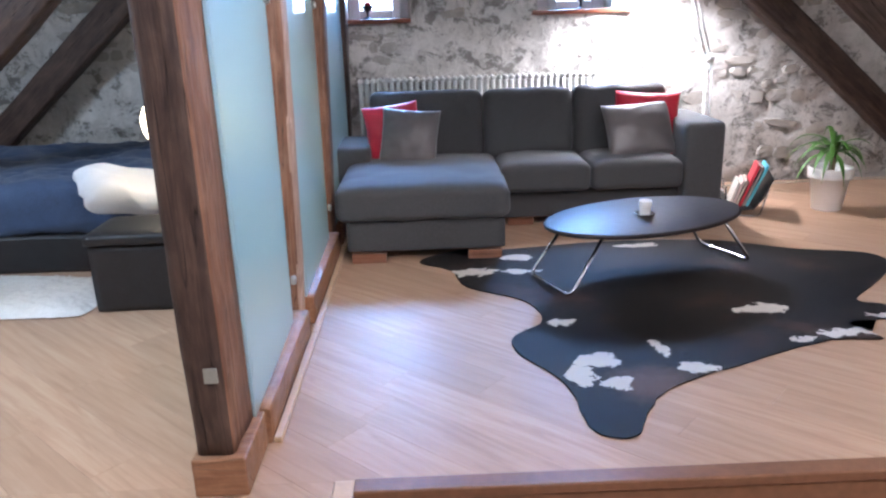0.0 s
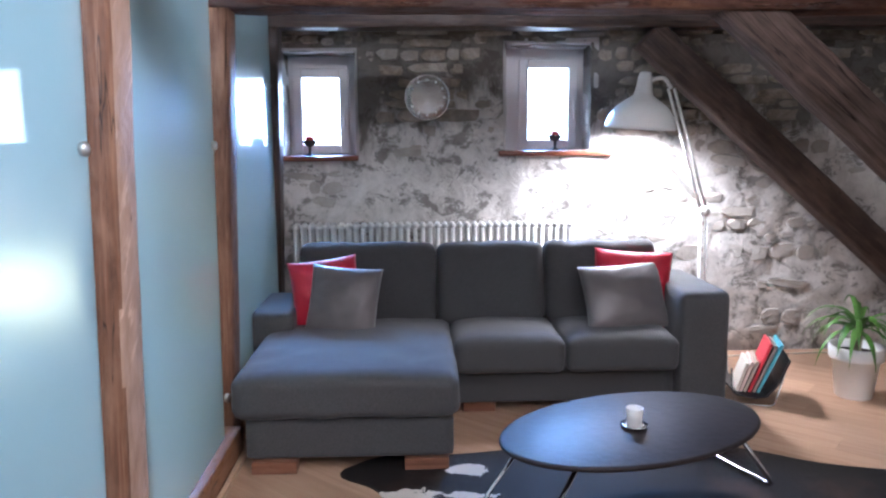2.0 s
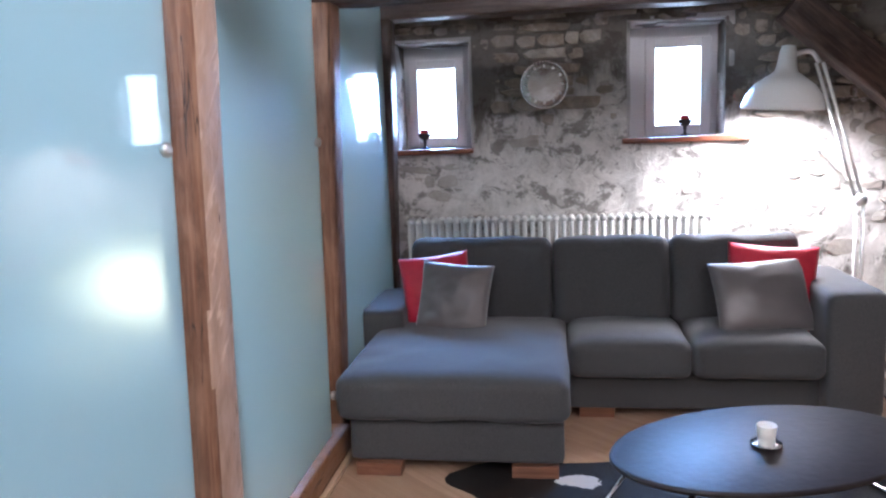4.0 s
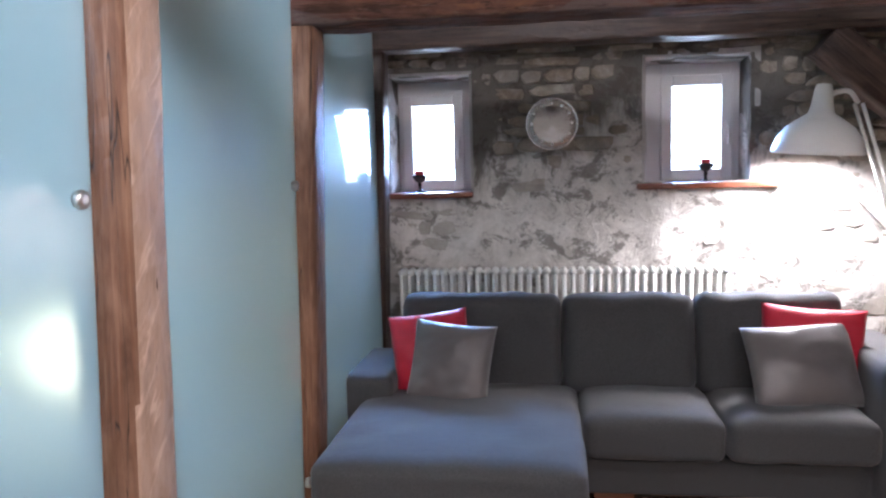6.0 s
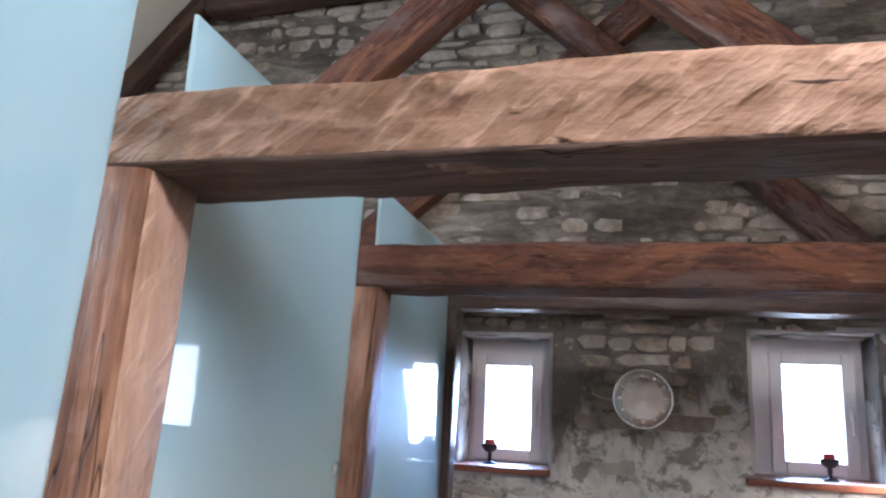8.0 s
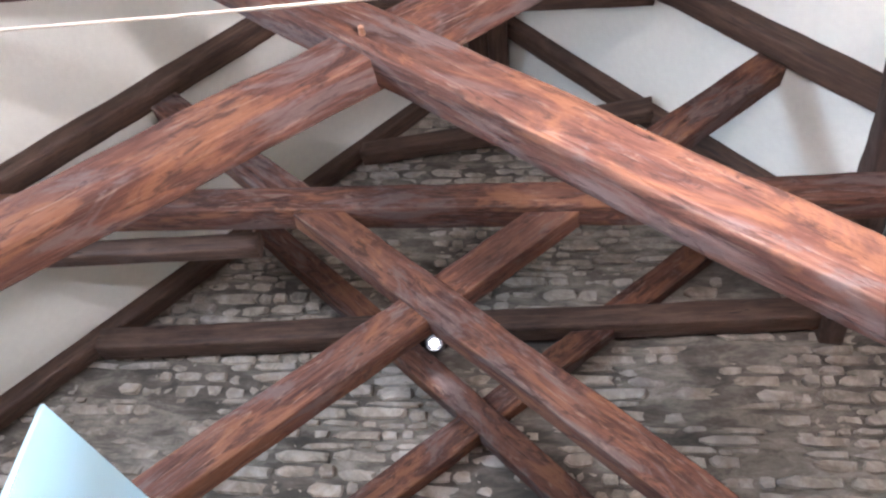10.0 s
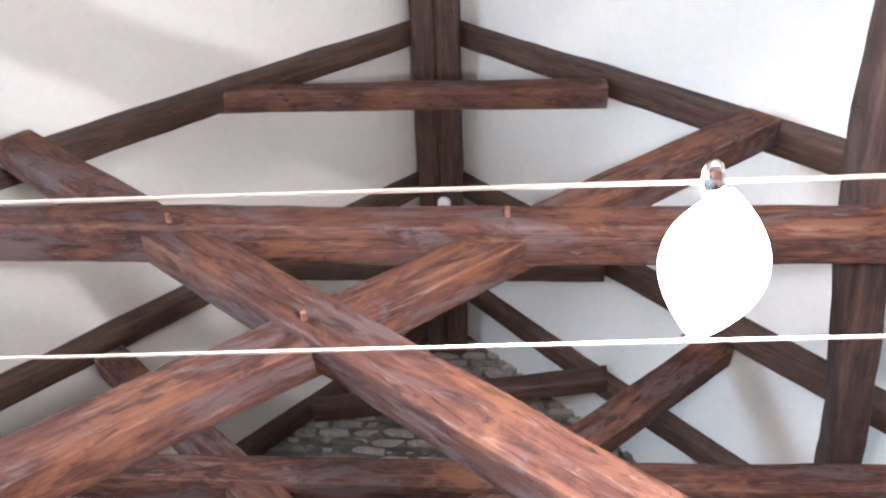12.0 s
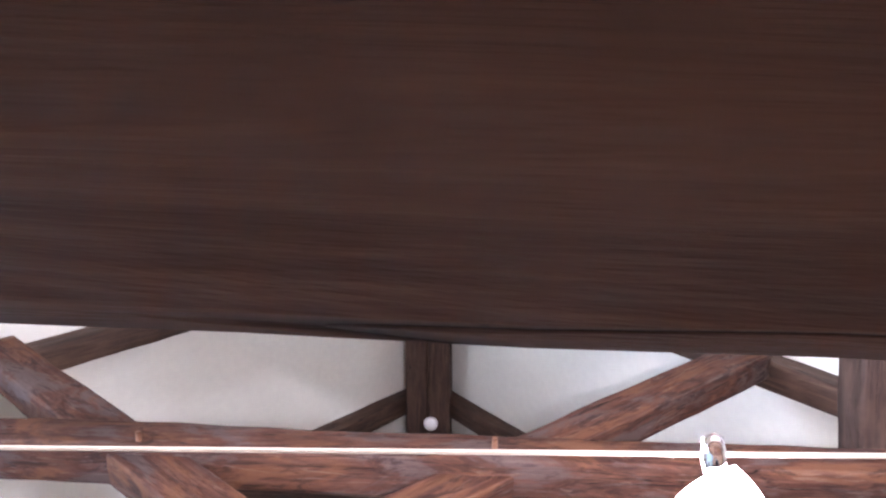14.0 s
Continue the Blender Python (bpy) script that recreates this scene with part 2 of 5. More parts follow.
k = mth(nt, 'ADD', mth(nt, 'MULTIPLY', mid, 0.6), mth(nt, 'ADD', mth(nt, 'MULTIPLY', big, 0.35), mth(nt, 'MULTIPLY', streak, 0.25)))
c = ramp(nt, k, [(0.43, (0.07, 0.066, 0.061)), (0.485, (0.28, 0.264, 0.242)), (0.54, (0.54, 0.515, 0.48)), (0.66, (0.72, 0.69, 0.65))])
c = mixc(nt, mth(nt, 'MULTIPLY', fin, 0.25), c, (0.16, 0.145, 0.125))
blot = noise_tex(nt, coords(nt, (1, 1, 1.25)), 5.5, 9, 0.74, 0.5)
c = mixc(nt, mth(nt, 'MULTIPLY', ramp(nt, blot, [(0.42, (1, 1, 1)), (0.475, (0, 0, 0))]), 0.75), c, (0.13, 0.118, 0.103))
blo2 = noise_tex(nt, v, 11, 8, 0.7, 0.9)
c = mixc(nt, mth(nt, 'MULTIPLY', ramp(nt, blo2, [(0.56, (0, 0, 0)), (0.59, (1, 1, 1))]), 0.6), c, (0.6, 0.57, 0.53))
nt.links.new(c, b.inputs["Base Color"])
b.inputs["Roughness"].default_value = 0.95
p = bump(nt, b, mid, 0.9, 0.04)
bump(nt, b, fin, 0.6, 0.008, p)
# the plaster thins out to bare brown stone between and above the windows
geo = nt.nodes.new("ShaderNodeNewGeometry")
sz = nt.nodes.new("ShaderNodeSeparateXYZ")
nt.links.new(geo.outputs["Position"], sz.inputs[0])
bare = ramp(nt, mth(nt, 'MULTIPLY', mth(nt, 'ADD', sz.outputs[2], mth(nt, 'MULTIPLY', mth(nt, 'SUBTRACT', streak, 0.5), 1.6)), 0.4), [(0.58, (0, 0, 0)), (0.66, (1, 1, 1))])
nt.links.new(mixc(nt, mth(nt, 'MULTIPLY', bare, 0.85), c, (0.085, 0.073, 0.058)), b.inputs["Base Color"])

M_MORTAR, nt, b = mat("bare_brown_mortar")
v = coords(nt)
big, mid, fin = noise_tex(nt, v, 1.3, 5, 0.6, 0.3), noise_tex(nt, coords(nt, (0.6, 1, 1.8)), 6.0, 8, 0.7, 0.4), noise_tex(nt, v, 40, 5, 0.65)
k = mth(nt, 'ADD', mth(nt, 'MULTIPLY', mid, 0.65), mth(nt, 'MULTIPLY', big, 0.4))
c = ramp(nt, k, [(0.42, (0.04, 0.034, 0.027)), (0.51, (0.11, 0.094, 0.075)), (0.6, (0.24, 0.21, 0.17)), (0.72, (0.42, 0.38, 0.33))])
c = mixc(nt, mth(nt, 'MULTIPLY', fin, 0.4), c, (0.11, 0.095, 0.075))
nt.links.new(c, b.inputs["Base Color"])
b.inputs["Roughness"].default_value = 0.95
p = bump(nt, b, mid, 0.9, 0.035)
bump(nt, b, fin, 0.6, 0.008, p)

M_STONE, nt, b = mat("grey_rubble_stone")
info = nt.nodes.new("ShaderNodeObjectInfo")
geo = nt.nodes.new("ShaderNodeNewGeometry")
rnd = mth(nt, 'FRACT', mth(nt, 'ADD', info.outputs["Random"], geo.outputs["Random Per Island"]))
tc = nt.nodes.new("ShaderNodeTexCoord")
v = geo.outputs["Position"]
n1, n2, n3 = noise_tex(nt, v, 4.5, 7, 0.7, 0.5), noise_tex(nt, v, 30, 5, 0.65), noise_tex(nt, v, 1.4, 5, 0.6)
c = ramp(nt, rnd, [(0.0, (0.2, 0.165, 0.125)), (0.3, (0.31, 0.262, 0.2)), (0.6, (0.4, 0.34, 0.265)), (0.85, (0.29, 0.215, 0.15)), (1.0, (0.48, 0.425, 0.345))])
k = mth(nt, 'ADD', mth(nt, 'MULTIPLY', n1, 0.6), mth(nt, 'MULTIPLY', n3, 0.5))
c = mixc(nt, mth(nt, 'MULTIPLY', ramp(nt, k, [(0.42, (1, 1, 1)), (0.55, (0, 0, 0))]), 0.65), c, (0.085, 0.076, 0.065))
c = mixc(nt, mth(nt, 'MULTIPLY', ramp(nt, k, [(0.54, (0, 0, 0)), (0.64, (1, 1, 1))]), 0.8), c, (0.5, 0.47, 0.43))
c = mixc(nt, 0.45, c, ramp(nt, noise_tex(nt, v, 7.0, 8, 0.72, 0.8), [(0.4, (0.08, 0.066, 0.049)), (0.5, (0.23, 0.195, 0.15)), (0.62, (0.5, 0.445, 0.365))]))
c = mixc(nt, mth(nt, 'MULTIPLY', n2, 0.4), c, (0.14, 0.125, 0.11))
nt.links.new(c, b.inputs["Base Color"])
szs = nt.nodes.new("ShaderNodeSeparateXYZ")
nt.links.new(v, szs.inputs[0])
lime = ramp(nt, mth(nt, 'ADD', mth(nt, 'MULTIPLY', szs.outputs[2], 0.4), mth(nt, 'MULTIPLY', n1, 0.25)), [(0.62, (1, 1, 1)), (0.76, (0, 0, 0))])
c = mixc(nt, mth(nt, 'MULTIPLY', lime, mth(nt, 'ADD', mth(nt, 'MULTIPLY', n3, 0.9), 0.12)), c, mixc(nt, n2, (0.36, 0.34, 0.31), (0.62, 0.59, 0.55)))
nt.links.new(c, b.inputs["Base Color"])
b.inputs["Roughness"].default_value = 0.9
p = bump(nt, b, n1, 0.8, 0.03)
bump(nt, b, n2, 0.6, 0.006, p)

M_ROOF = plain("white_roof_plaster", (0.72, 0.73, 0.665), 0.9, grain=25, vary=0.06, bumpy=0.4)
M_WALLP = plain("white_wall_plaster", (0.74, 0.72, 0.69), 0.9, grain=25, vary=0.06, bumpy=0.4)
M_REVEAL = plain("grey_rendered_reveal", (0.45, 0.44, 0.42), 0.92, grain=18, vary=0.3, bumpy=0.8)
M_PATCH = plain("grey_filler", (0.27, 0.27, 0.24), 0.8, grain=30, vary=0.2)
M_WHITE = plain("white_lacquer", (0.8, 0.8, 0.79), 0.3, vary=0.03)
M_PVC = plain("white_window_frame", (0.78, 0.79, 0.8), 0.35, vary=0.04)
M_RAD = plain("white_radiator_enamel", (0.8, 0.79, 0.76), 0.35, vary=0.05)
M_CHROME = plain("chrome", (0.75, 0.75, 0.77), 0.12, 1.0, vary=0.03, bumpy=0.0)
M_STEEL = plain("brushed_steel", (0.62, 0.61, 0.58), 0.32, 1.0, grain=90, vary=0.1)
M_CLOCK = plain("brushed_clock_metal", (0.42, 0.41, 0.395), 0.24, 1.0, grain=90, vary=0.1)
nt = M_CLOCK.node_tree
b = nt.nodes["Principled BSDF"]
b.inputs["Anisotropic"].default_value = 0.9
tg = nt.nodes.new("ShaderNodeTangent")
tg.direction_type, tg.axis = 'RADIAL', 'Z'
nt.links.new(tg.outputs[0], b.inputs["Tangent"])
M_TABLE = plain("black_stained_veneer", (0.024, 0.018, 0.017), 0.46, grain=30, vary=0.4, bumpy=0.3)
M_TABLE.node_tree.nodes["Principled BSDF"].inputs["Specular IOR Level"].default_value = 0.3
M_BLACK = plain("black_leather", (0.018, 0.018, 0.02), 0.4, grain=120, vary=0.3, bumpy=0.5)
M_IRON = plain("dark_cast_iron", (0.02, 0.02, 0.022), 0.45, 0.3)
M_SAT = plain("grey_satin", (0.13, 0.115, 0.112), 0.4, 0.15, grain=200, vary=0.08, sheen=0.35)
M_REDF = plain("red_satin", (0.5, 0.012, 0.035), 0.42, grain=200, vary=0.1, sheen=0.1)
M_SHEET = plain("white_cotton", (0.8, 0.8, 0.82), 0.85, grain=150, vary=0.05, bumpy=0.3)
M_BLUE = plain("blue_grey_bedspread", (0.036, 0.062, 0.125), 0.85, grain=120, vary=0.3, bumpy=0.5, sheen=0.12)
M_FUR = plain("white_sheepskin", (0.78, 0.76, 0.72), 0.95, grain=140, vary=0.15, bumpy=1.5)
M_CANDLE = plain("red_wax", (0.55, 0.03, 0.025), 0.45)
M_WAX = plain("white_wax", (0.82, 0.8, 0.76), 0.5)
M_LEAF = plain("green_leaf", (0.1, 0.24, 0.04), 0.4, grain=40, vary=0.4)
M_STEM = plain("pale_plant_stem", (0.4, 0.33, 0.22), 0.8, grain=60, vary=0.3)
M_SOIL = plain("dark_soil", (0.05, 0.035, 0.025), 0.95, grain=80, vary=0.5, bumpy=1)
M_CORD = plain("pale_cord", (0.6, 0.54, 0.44), 0.5, grain=200)
M_TRIM = plain("pale_floor_trim", (0.55, 0.38, 0.24), 0.45, grain=40, vary=0.15)
M_DRY = plain("dark_riser_wood", (0.2, 0.095, 0.05), 0.4, grain=30, vary=0.25)

M_FAB, nt, b = mat("dark_grey_upholstery")
v = coords(nt)
w1, w2, w3 = noise_tex(nt, v, 260, 2), noise_tex(nt, v, 6, 4), noise_tex(nt, v, 45, 3)
c = ramp(nt, w1, [(0.3, (0.031, 0.0305, 0.031)), (0.7, (0.074, 0.073, 0.073))])
c = mixc(nt, mth(nt, 'MULTIPLY', w2, 0.4), c, (0.038, 0.037, 0.038))
nt.links.new(c, b.inputs["Base Color"])
b.inputs["Roughness"].default_value, b.inputs["Sheen Weight"].default_value = 0.8, 0.15
p = bump(nt, b, w1, 0.4, 0.002)
bump(nt, b, w3, 0.2, 0.006, p)


def glowing(name, color, strength):
    m, nt, b = mat(name)
    b.inputs["Base Color"].default_value = (0.9, 0.9, 0.9, 1)
    b.inputs["Emission Color"].default_value = (*color, 1)
    b.inputs["Emission Strength"].default_value = strength
    return m


M_BULB = glowing("lit_lamp_glass", (1.0, 0.9, 0.8), 22.0)
M_SPOT = glowing("lit_spot_lens", (1.0, 0.97, 0.92), 14.0)
M_SHADE2 = glowing("lit_bedside_shade", (1.0, 0.78, 0.45), 9.0)
M_OUT = glowing("bright_overcast_distance", (0.72, 0.87, 1.0), 14.0)

M_FROST, nt, b = mat("frosted_glass")
v = coords(nt)
b.inputs["Base Color"].default_value = (0.71, 0.895, 0.92, 1)
b.inputs["Transmission Weight"].default_value = 0.86
b.inputs["Roughness"].default_value = 0.42
b.inputs["IOR"].default_value = 1.14
b.inputs["Coat IOR"].default_value = 1.75
b.inputs["Coat Weight"].default_value, b.inputs["Coat Roughness"].default_value = 0.9, 0.03
tr = nt.nodes.new("ShaderNodeBsdfTranslucent")
tr.inputs["Color"].default_value = (0.69, 0.89, 0.95, 1)
mx = nt.nodes.new("ShaderNodeMixShader")
mx.inputs[0].default_value = 0.25
nt.links.new(b.outputs[0], mx.inputs[1])
nt.links.new(tr.outputs[0], mx.inputs[2])
nt.links.new(mx.outputs[0], nt.nodes["Material Output"].inputs["Surface"])
M_GLASS, nt, b = mat("clear_window_glass")
b.inputs["Base Color"].default_value = (0.97, 0.99, 1, 1)
b.inputs["Transmission Weight"].default_value, b.inputs["Roughness"].default_value, b.inputs["IOR"].default_value = 1.0, 0.0, 1.45

# cowhide: near-black brown with pale blotches
M_HIDE, nt, b = mat("cowhide")
v = coords(nt)
dn = N(nt, "ShaderNodeTexNoise", Scale=9.0, Detail=5.0, Roughness=0.7)
nt.links.new(v, dn.inputs["Vector"])
ds = nt.nodes.new("ShaderNodeVectorMath")
ds.operation = 'MULTIPLY_ADD'
nt.links.new(dn.outputs["Color"], ds.inputs[0])
ds.inputs[1].default_value = (0.22, 0.22, 0)
nt.links.new(v, ds.inputs[2])
BLOTCHES = [(0.58, 2.62, 0.1, 0.07), (0.5, 2.5, 0.05, 0.09), (0.62, 2.42, 0.07, 0.05), (0.95, 2.52, 0.1, 0.05), (1.43, 3.08, 0.13, 0.055), (0.85, 2.71, 0.035, 0.08),
            (0.52, 3.0, 0.06, 0.035), (0.17, 3.72, 0.13, 0.06), (0.42, 3.7, 0.14, 0.035), (1.66, 2.78, 0.14, 0.035), (1.45, 2.74, 0.05, 0.035), (0.43, 3.95, 0.1, 0.06), (1.15, 4.08, 0.14, 0.04), (1.9, 2.95, 0.08, 0.03)]
mask = None
for (bx, by, rx, ry) in BLOTCHES:
    mp = nt.nodes.new("ShaderNodeMapping")
    mp.vector_type = 'TEXTURE'
    mp.inputs["Location"].default_value = (bx + 0.11, by + 0.11, 0)
    mp.inputs["Scale"].default_value = (rx * 0.9, ry * 0.9, 1000)
    nt.links.new(ds.outputs[0], mp.inputs[0])
    ln = nt.nodes.new("ShaderNodeVectorMath")
    ln.operation = 'LENGTH'
    nt.links.new(mp.outputs[0], ln.inputs[0])
    q = mth(nt, 'LESS_THAN', ln.outputs["Value"], 1.0)
    mask = q if mask is None else mth(nt, 'MAXIMUM', mask, q)
hair = noise_tex(nt, coords(nt, (60, 260, 60)), 2, 3)
tone = noise_tex(nt, v, 1.7, 4)
c = ramp(nt, tone, [(0.4, (0.008, 0.007, 0.007)), (0.54, (0.016, 0.013, 0.012)), (0.68, (0.075, 0.042, 0.028))])
c = mixc(nt, mth(nt, 'MULTIPLY', hair, 0.5), c, (0.009, 0.008, 0.008))
bmp = nt.nodes.new("ShaderNodeMapping")
bmp.vector_type = 'TEXTURE'
bmp.inputs["Location"].default_value, bmp.inputs["Scale"].default_value = (0.85, 2.52, 0), (0.2, 0.17, 1000)
nt.links.new(ds.outputs[0], bmp.inputs[0])
bln = nt.nodes.new("ShaderNodeVectorMath")
bln.operation = 'LENGTH'
nt.links.new(bmp.outputs[0], bln.inputs[0])
c = mixc(nt, mth(nt, 'MULTIPLY', ramp(nt, bln.outputs["Value"], [(0.4, (1, 1, 1)), (1.0, (0, 0, 0))]), 0.8), c, (0.13, 0.08, 0.055))
c = mixc(nt, mask, c, mixc(nt, hair, (0.72, 0.68, 0.62), (0.5, 0.45, 0.4)))
nt.links.new(c, b.inputs["Base Color"])
b.inputs["Roughness"].default_value, b.inputs["Specular IOR Level"].default_value = 0.5, 0.16
b.inputs["Sheen Weight"].default_value = 0.015
bump(nt, b, hair, 0.5, 0.004)

# ---- mesh helpers ----


def part(name, bm, material, parent=None, label="", m=None, smooth=False):
    me = bpy.data.meshes.new(name)
    if isinstance(bm, bmesh.types.BMesh):
        bm.normal_update()
        bm.to_mesh(me)
        bm.free()
    else:
        me.from_pydata(bm[0], [], bm[1])
    me.materials.append(material)
    if smooth:
        me.shade_smooth()
    ob = new(name, me)
    if m is not None:
        ob.matrix_local = m
    if parent is not None:
        ob.parent = parent
    if label:
        ob["label"] = label
    return ob


def empty(name, label, category, m=None, kind="", group=""):
    e = new(name)
    e.empty_display_size = 0.1
    if m is not None:
        e.matrix_world = m
    return tagged(e, label, category, group, kind)


def box(x0, x1, y0, y1, z0, z1, bevel=0.0, seg=2, bm=None):
    own = bm is None
    bm = bm or bmesh.new()
    r = bmesh.ops.create_cube(bm, size=1, matrix=Matrix.Translation(((x0 + x1) / 2, (y0 + y1) / 2, (z0 + z1) / 2)) @ Matrix.Diagonal((x1 - x0, y1 - y0, z1 - z0, 1)))
    if bevel:
        es = list({e for v in r["verts"] for e in v.link_edges})
        bmesh.ops.bevel(bm, geom=es, offset=bevel, segments=seg, profile=0.5, affect='EDGES')
    return bm


def lathe(profile, n=32, bm=None, axis=None):
    """A turned shape from (radius, height) pairs, about z or moved by axis."""
    bm = bm or bmesh.new()
    rings = []
    for r, z in profile:
        rings.append([bm.verts.new((r * math.cos(2 * math.pi * i / n), r * math.sin(2 * math.pi * i / n), z)) for i in range(n)] if r > 1e-5 else [bm.verts.new((0, 0, z))])
    for a, b2 in zip(rings, rings[1:]):
        for i in range(n):
            j = (i + 1) % n
            if len(a) == 1 and len(b2) == 1:
                continue
            f = (a[0], b2[j], b2[i]) if len(a) == 1 else ((a[i], a[j], b2[0]) if len(b2) == 1 else (a[i], a[j], b2[j], b2[i]))
            bm.faces.new(f)
    if axis is not None:
        bmesh.ops.transform(bm, matrix=axis, verts=[v for ring in rings for v in ring])
    return bm


def tube(points, r, n=10, bm=None, closed=False, taper=None):
    """A round bar swept along points."""
    bm = bm or bmesh.new()
    pts = [Vector(p) for p in points]
    rings, up = [], None
    for i, p in enumerate(pts):
        if closed:
            d = (pts[(i + 1) % len(pts)] - pts[i - 1]).normalized()
        else:
            d = (pts[min(i + 1, len(pts) - 1)] - pts[max(i - 1, 0)]).normalized()
        if up is None:
            up = d.orthogonal().normalized()
        up = (up - d * up.dot(d)).normalized()
        side = d.cross(up)
        rr = r if taper is None else r * taper[i]
        rings.append([bm.verts.new(p + rr * (math.cos(2 * math.pi * k / n) * up + math.sin(2 * math.pi * k / n) * side)) for k in range(n)])
    pairs = list(zip(rings, rings[1:])) + ([(rings[-1], rings[0])] if closed else [])
    for a, b2 in pairs:
        for k in range(n):
            bm.faces.new((a[k], a[(k + 1) % n], b2[(k + 1) % n], b2[k]))
    if not closed:
        bm.faces.new(rings[0][::-1])
        bm.faces.new(rings[-1])
    return bm


def rounded(points, radius, n=6):
    """The polyline with its inner corners rounded."""
    pts = [Vector(p) for p in points]
    out = [pts[0]]
    for a, p, c2 in zip(pts, pts[1:], pts[2:]):
        d1, d2 = (a - p), (c2 - p)
        r = min(radius, d1.length * 0.45, d2.length * 0.45)
        s, e = p + d1.normalized() * r, p + d2.normalized() * r
        for i in range(n + 1):
            t = i / n
            out.append((1 - t) ** 2 * s + 2 * t * (1 - t) * p + t * t * e)
    out.append(pts[-1])
    return out


def hewn(name, p0, p1, w, h, material, parent, seed=0, rough=0.006, bow=0.012, label="", up=(0, 0, 1), corner=0.018, step=0.055, side=2, dent=0.0):
    """A hand-hewn timber from p0 to p1 (centre line); w across, h along up."""
    p0, p1 = Vector(p0), Vector(p1)
    d = p1 - p0
    L = d.length
    ex = d.normalized()
    ez = Vector(up) - ex * Vector(up).dot(ex)
    ez.normalize()
    ey = ez.cross(ex)
    m = Matrix((ex, ey, ez)).transposed().to_4x4()
    m.translation = p0
    hw, hh = w / 2, h / 2
    prof = []
    for (sx, sz, a0) in ((1, 1, 0), (-1, 1, 90), (-1, -1, 180), (1, -1, 270)):
        for k in range(3):
            a = radians(a0 + 45 * k)
            prof.append((sx * (hw - corner) + corner * math.cos(a), sz * (hh - corner) + corner * math.sin(a)))
        nx, nz = {(1, 1): (-1, 1), (-1, 1): (-1, -1), (-1, -1): (1, -1), (1, -1): (1, 1)}[(sx, sz)]
        a = radians(a0 + 90)
        s = (sx * (hw - corner) + corner * math.cos(a), sz * (hh - corner) + corner * math.sin(a))
        e = (nx * (hw - corner) + corner * math.cos(a), nz * (hh - corner) + corner * math.sin(a))
        for t in [(q + 1) / (side + 1) for q in range(side)]:
            prof.append((s[0] + (e[0] - s[0]) * t, s[1] + (e[1] - s[1]) * t))
    n = max(6, int(L / step))
    o = Vector((seed * 7.31, seed * 3.17, seed * 1.7))
    verts, faces = [], []
    for i in range(n + 1):
        x = L * i / n
        by = bow * noise.noise(Vector((x * 0.5, 3.3, 0)) + o)
        bz = bow * noise.noise(Vector((x * 0.5, 9.1, 0)) + o)
        for (py, pz) in prof:
            q = Vector((x * 2.2, py * 5, pz * 5)) + o
            dsp = rough * (noise.noise(q) + 0.5 * noise.noise(q * 3.1))
            if dent:
                w1 = noise.noise(Vector((x * 5.5 + pz * 7, py * 4, pz * 9 - x * 2.0)) + o)
                w2 = noise.noise(Vector((x * 13 - pz * 8, py * 9, pz * 15)) + o)
                dsp -= dent * (abs(w1) + 0.45 * abs(w2))
            ln = math.hypot(py, pz)
            verts.append((x, py + by + dsp * py / ln, pz + bz + dsp * pz / ln))
    k = len(prof)
    for i in range(n):
        for j in range(k):
            a, b2 = i * k + j, i * k + (j + 1) % k
            faces.append((a, b2, b2 + k, a + k))
    faces.append(tuple(range(k - 1, -1, -1)))
    faces.append(tuple(n * k + j for j in range(k)))
    ob = part(name, (verts, faces), material, parent, label, m)
    for p in ob.data.polygons:
        p.use_smooth = len(p.vertices) == 4
    return ob


def soft_box(w, d, h, r, puff=0.0, n=12, sag=0.0, seed=0.0, wrinkle=0.004):
    """An upholstered block centred at the origin: rounded edges, crowned top, slight wrinkles."""
    bm = bmesh.new()
    bmesh.ops.create_cube(bm, size=2)
    bmesh.ops.subdivide_edges(bm, edges=bm.edges[:], cuts=n, use_grid_fill=True)
    hx, hy, hz = w / 2, d / 2, h / 2
    def ease(t):
        return math.copysign(abs(t) ** 0.8, t)
    for v in bm.verts:
        p = Vector((ease(v.co.x) * hx, ease(v.co.y) * hy, ease(v.co.z) * hz))
        inner = Vector((max(-hx + r, min(hx - r, p.x)), max(-hy + r, min(hy - r, p.y)), max(-hz + r, min(hz - r, p.z))))
        dv = p - inner
        if dv.length > 1e-6:
            p = inner + dv.normalized() * min(r, dv.length if dv.length < r else r)
        u, t = p.x / hx, p.y / hy
        crown = max(0, 1 - u ** 4) * max(0, 1 - t ** 4)
        p.z += puff * crown * (1 if p.z > 0 else 0.25) * abs(p.z) / hz
        q = p * 9 + Vector((seed, seed * 2, 0))
        p += wrinkle * noise.noise(q) * Vector((0.5, 0.5, 1))
        v.co = p
    return bm


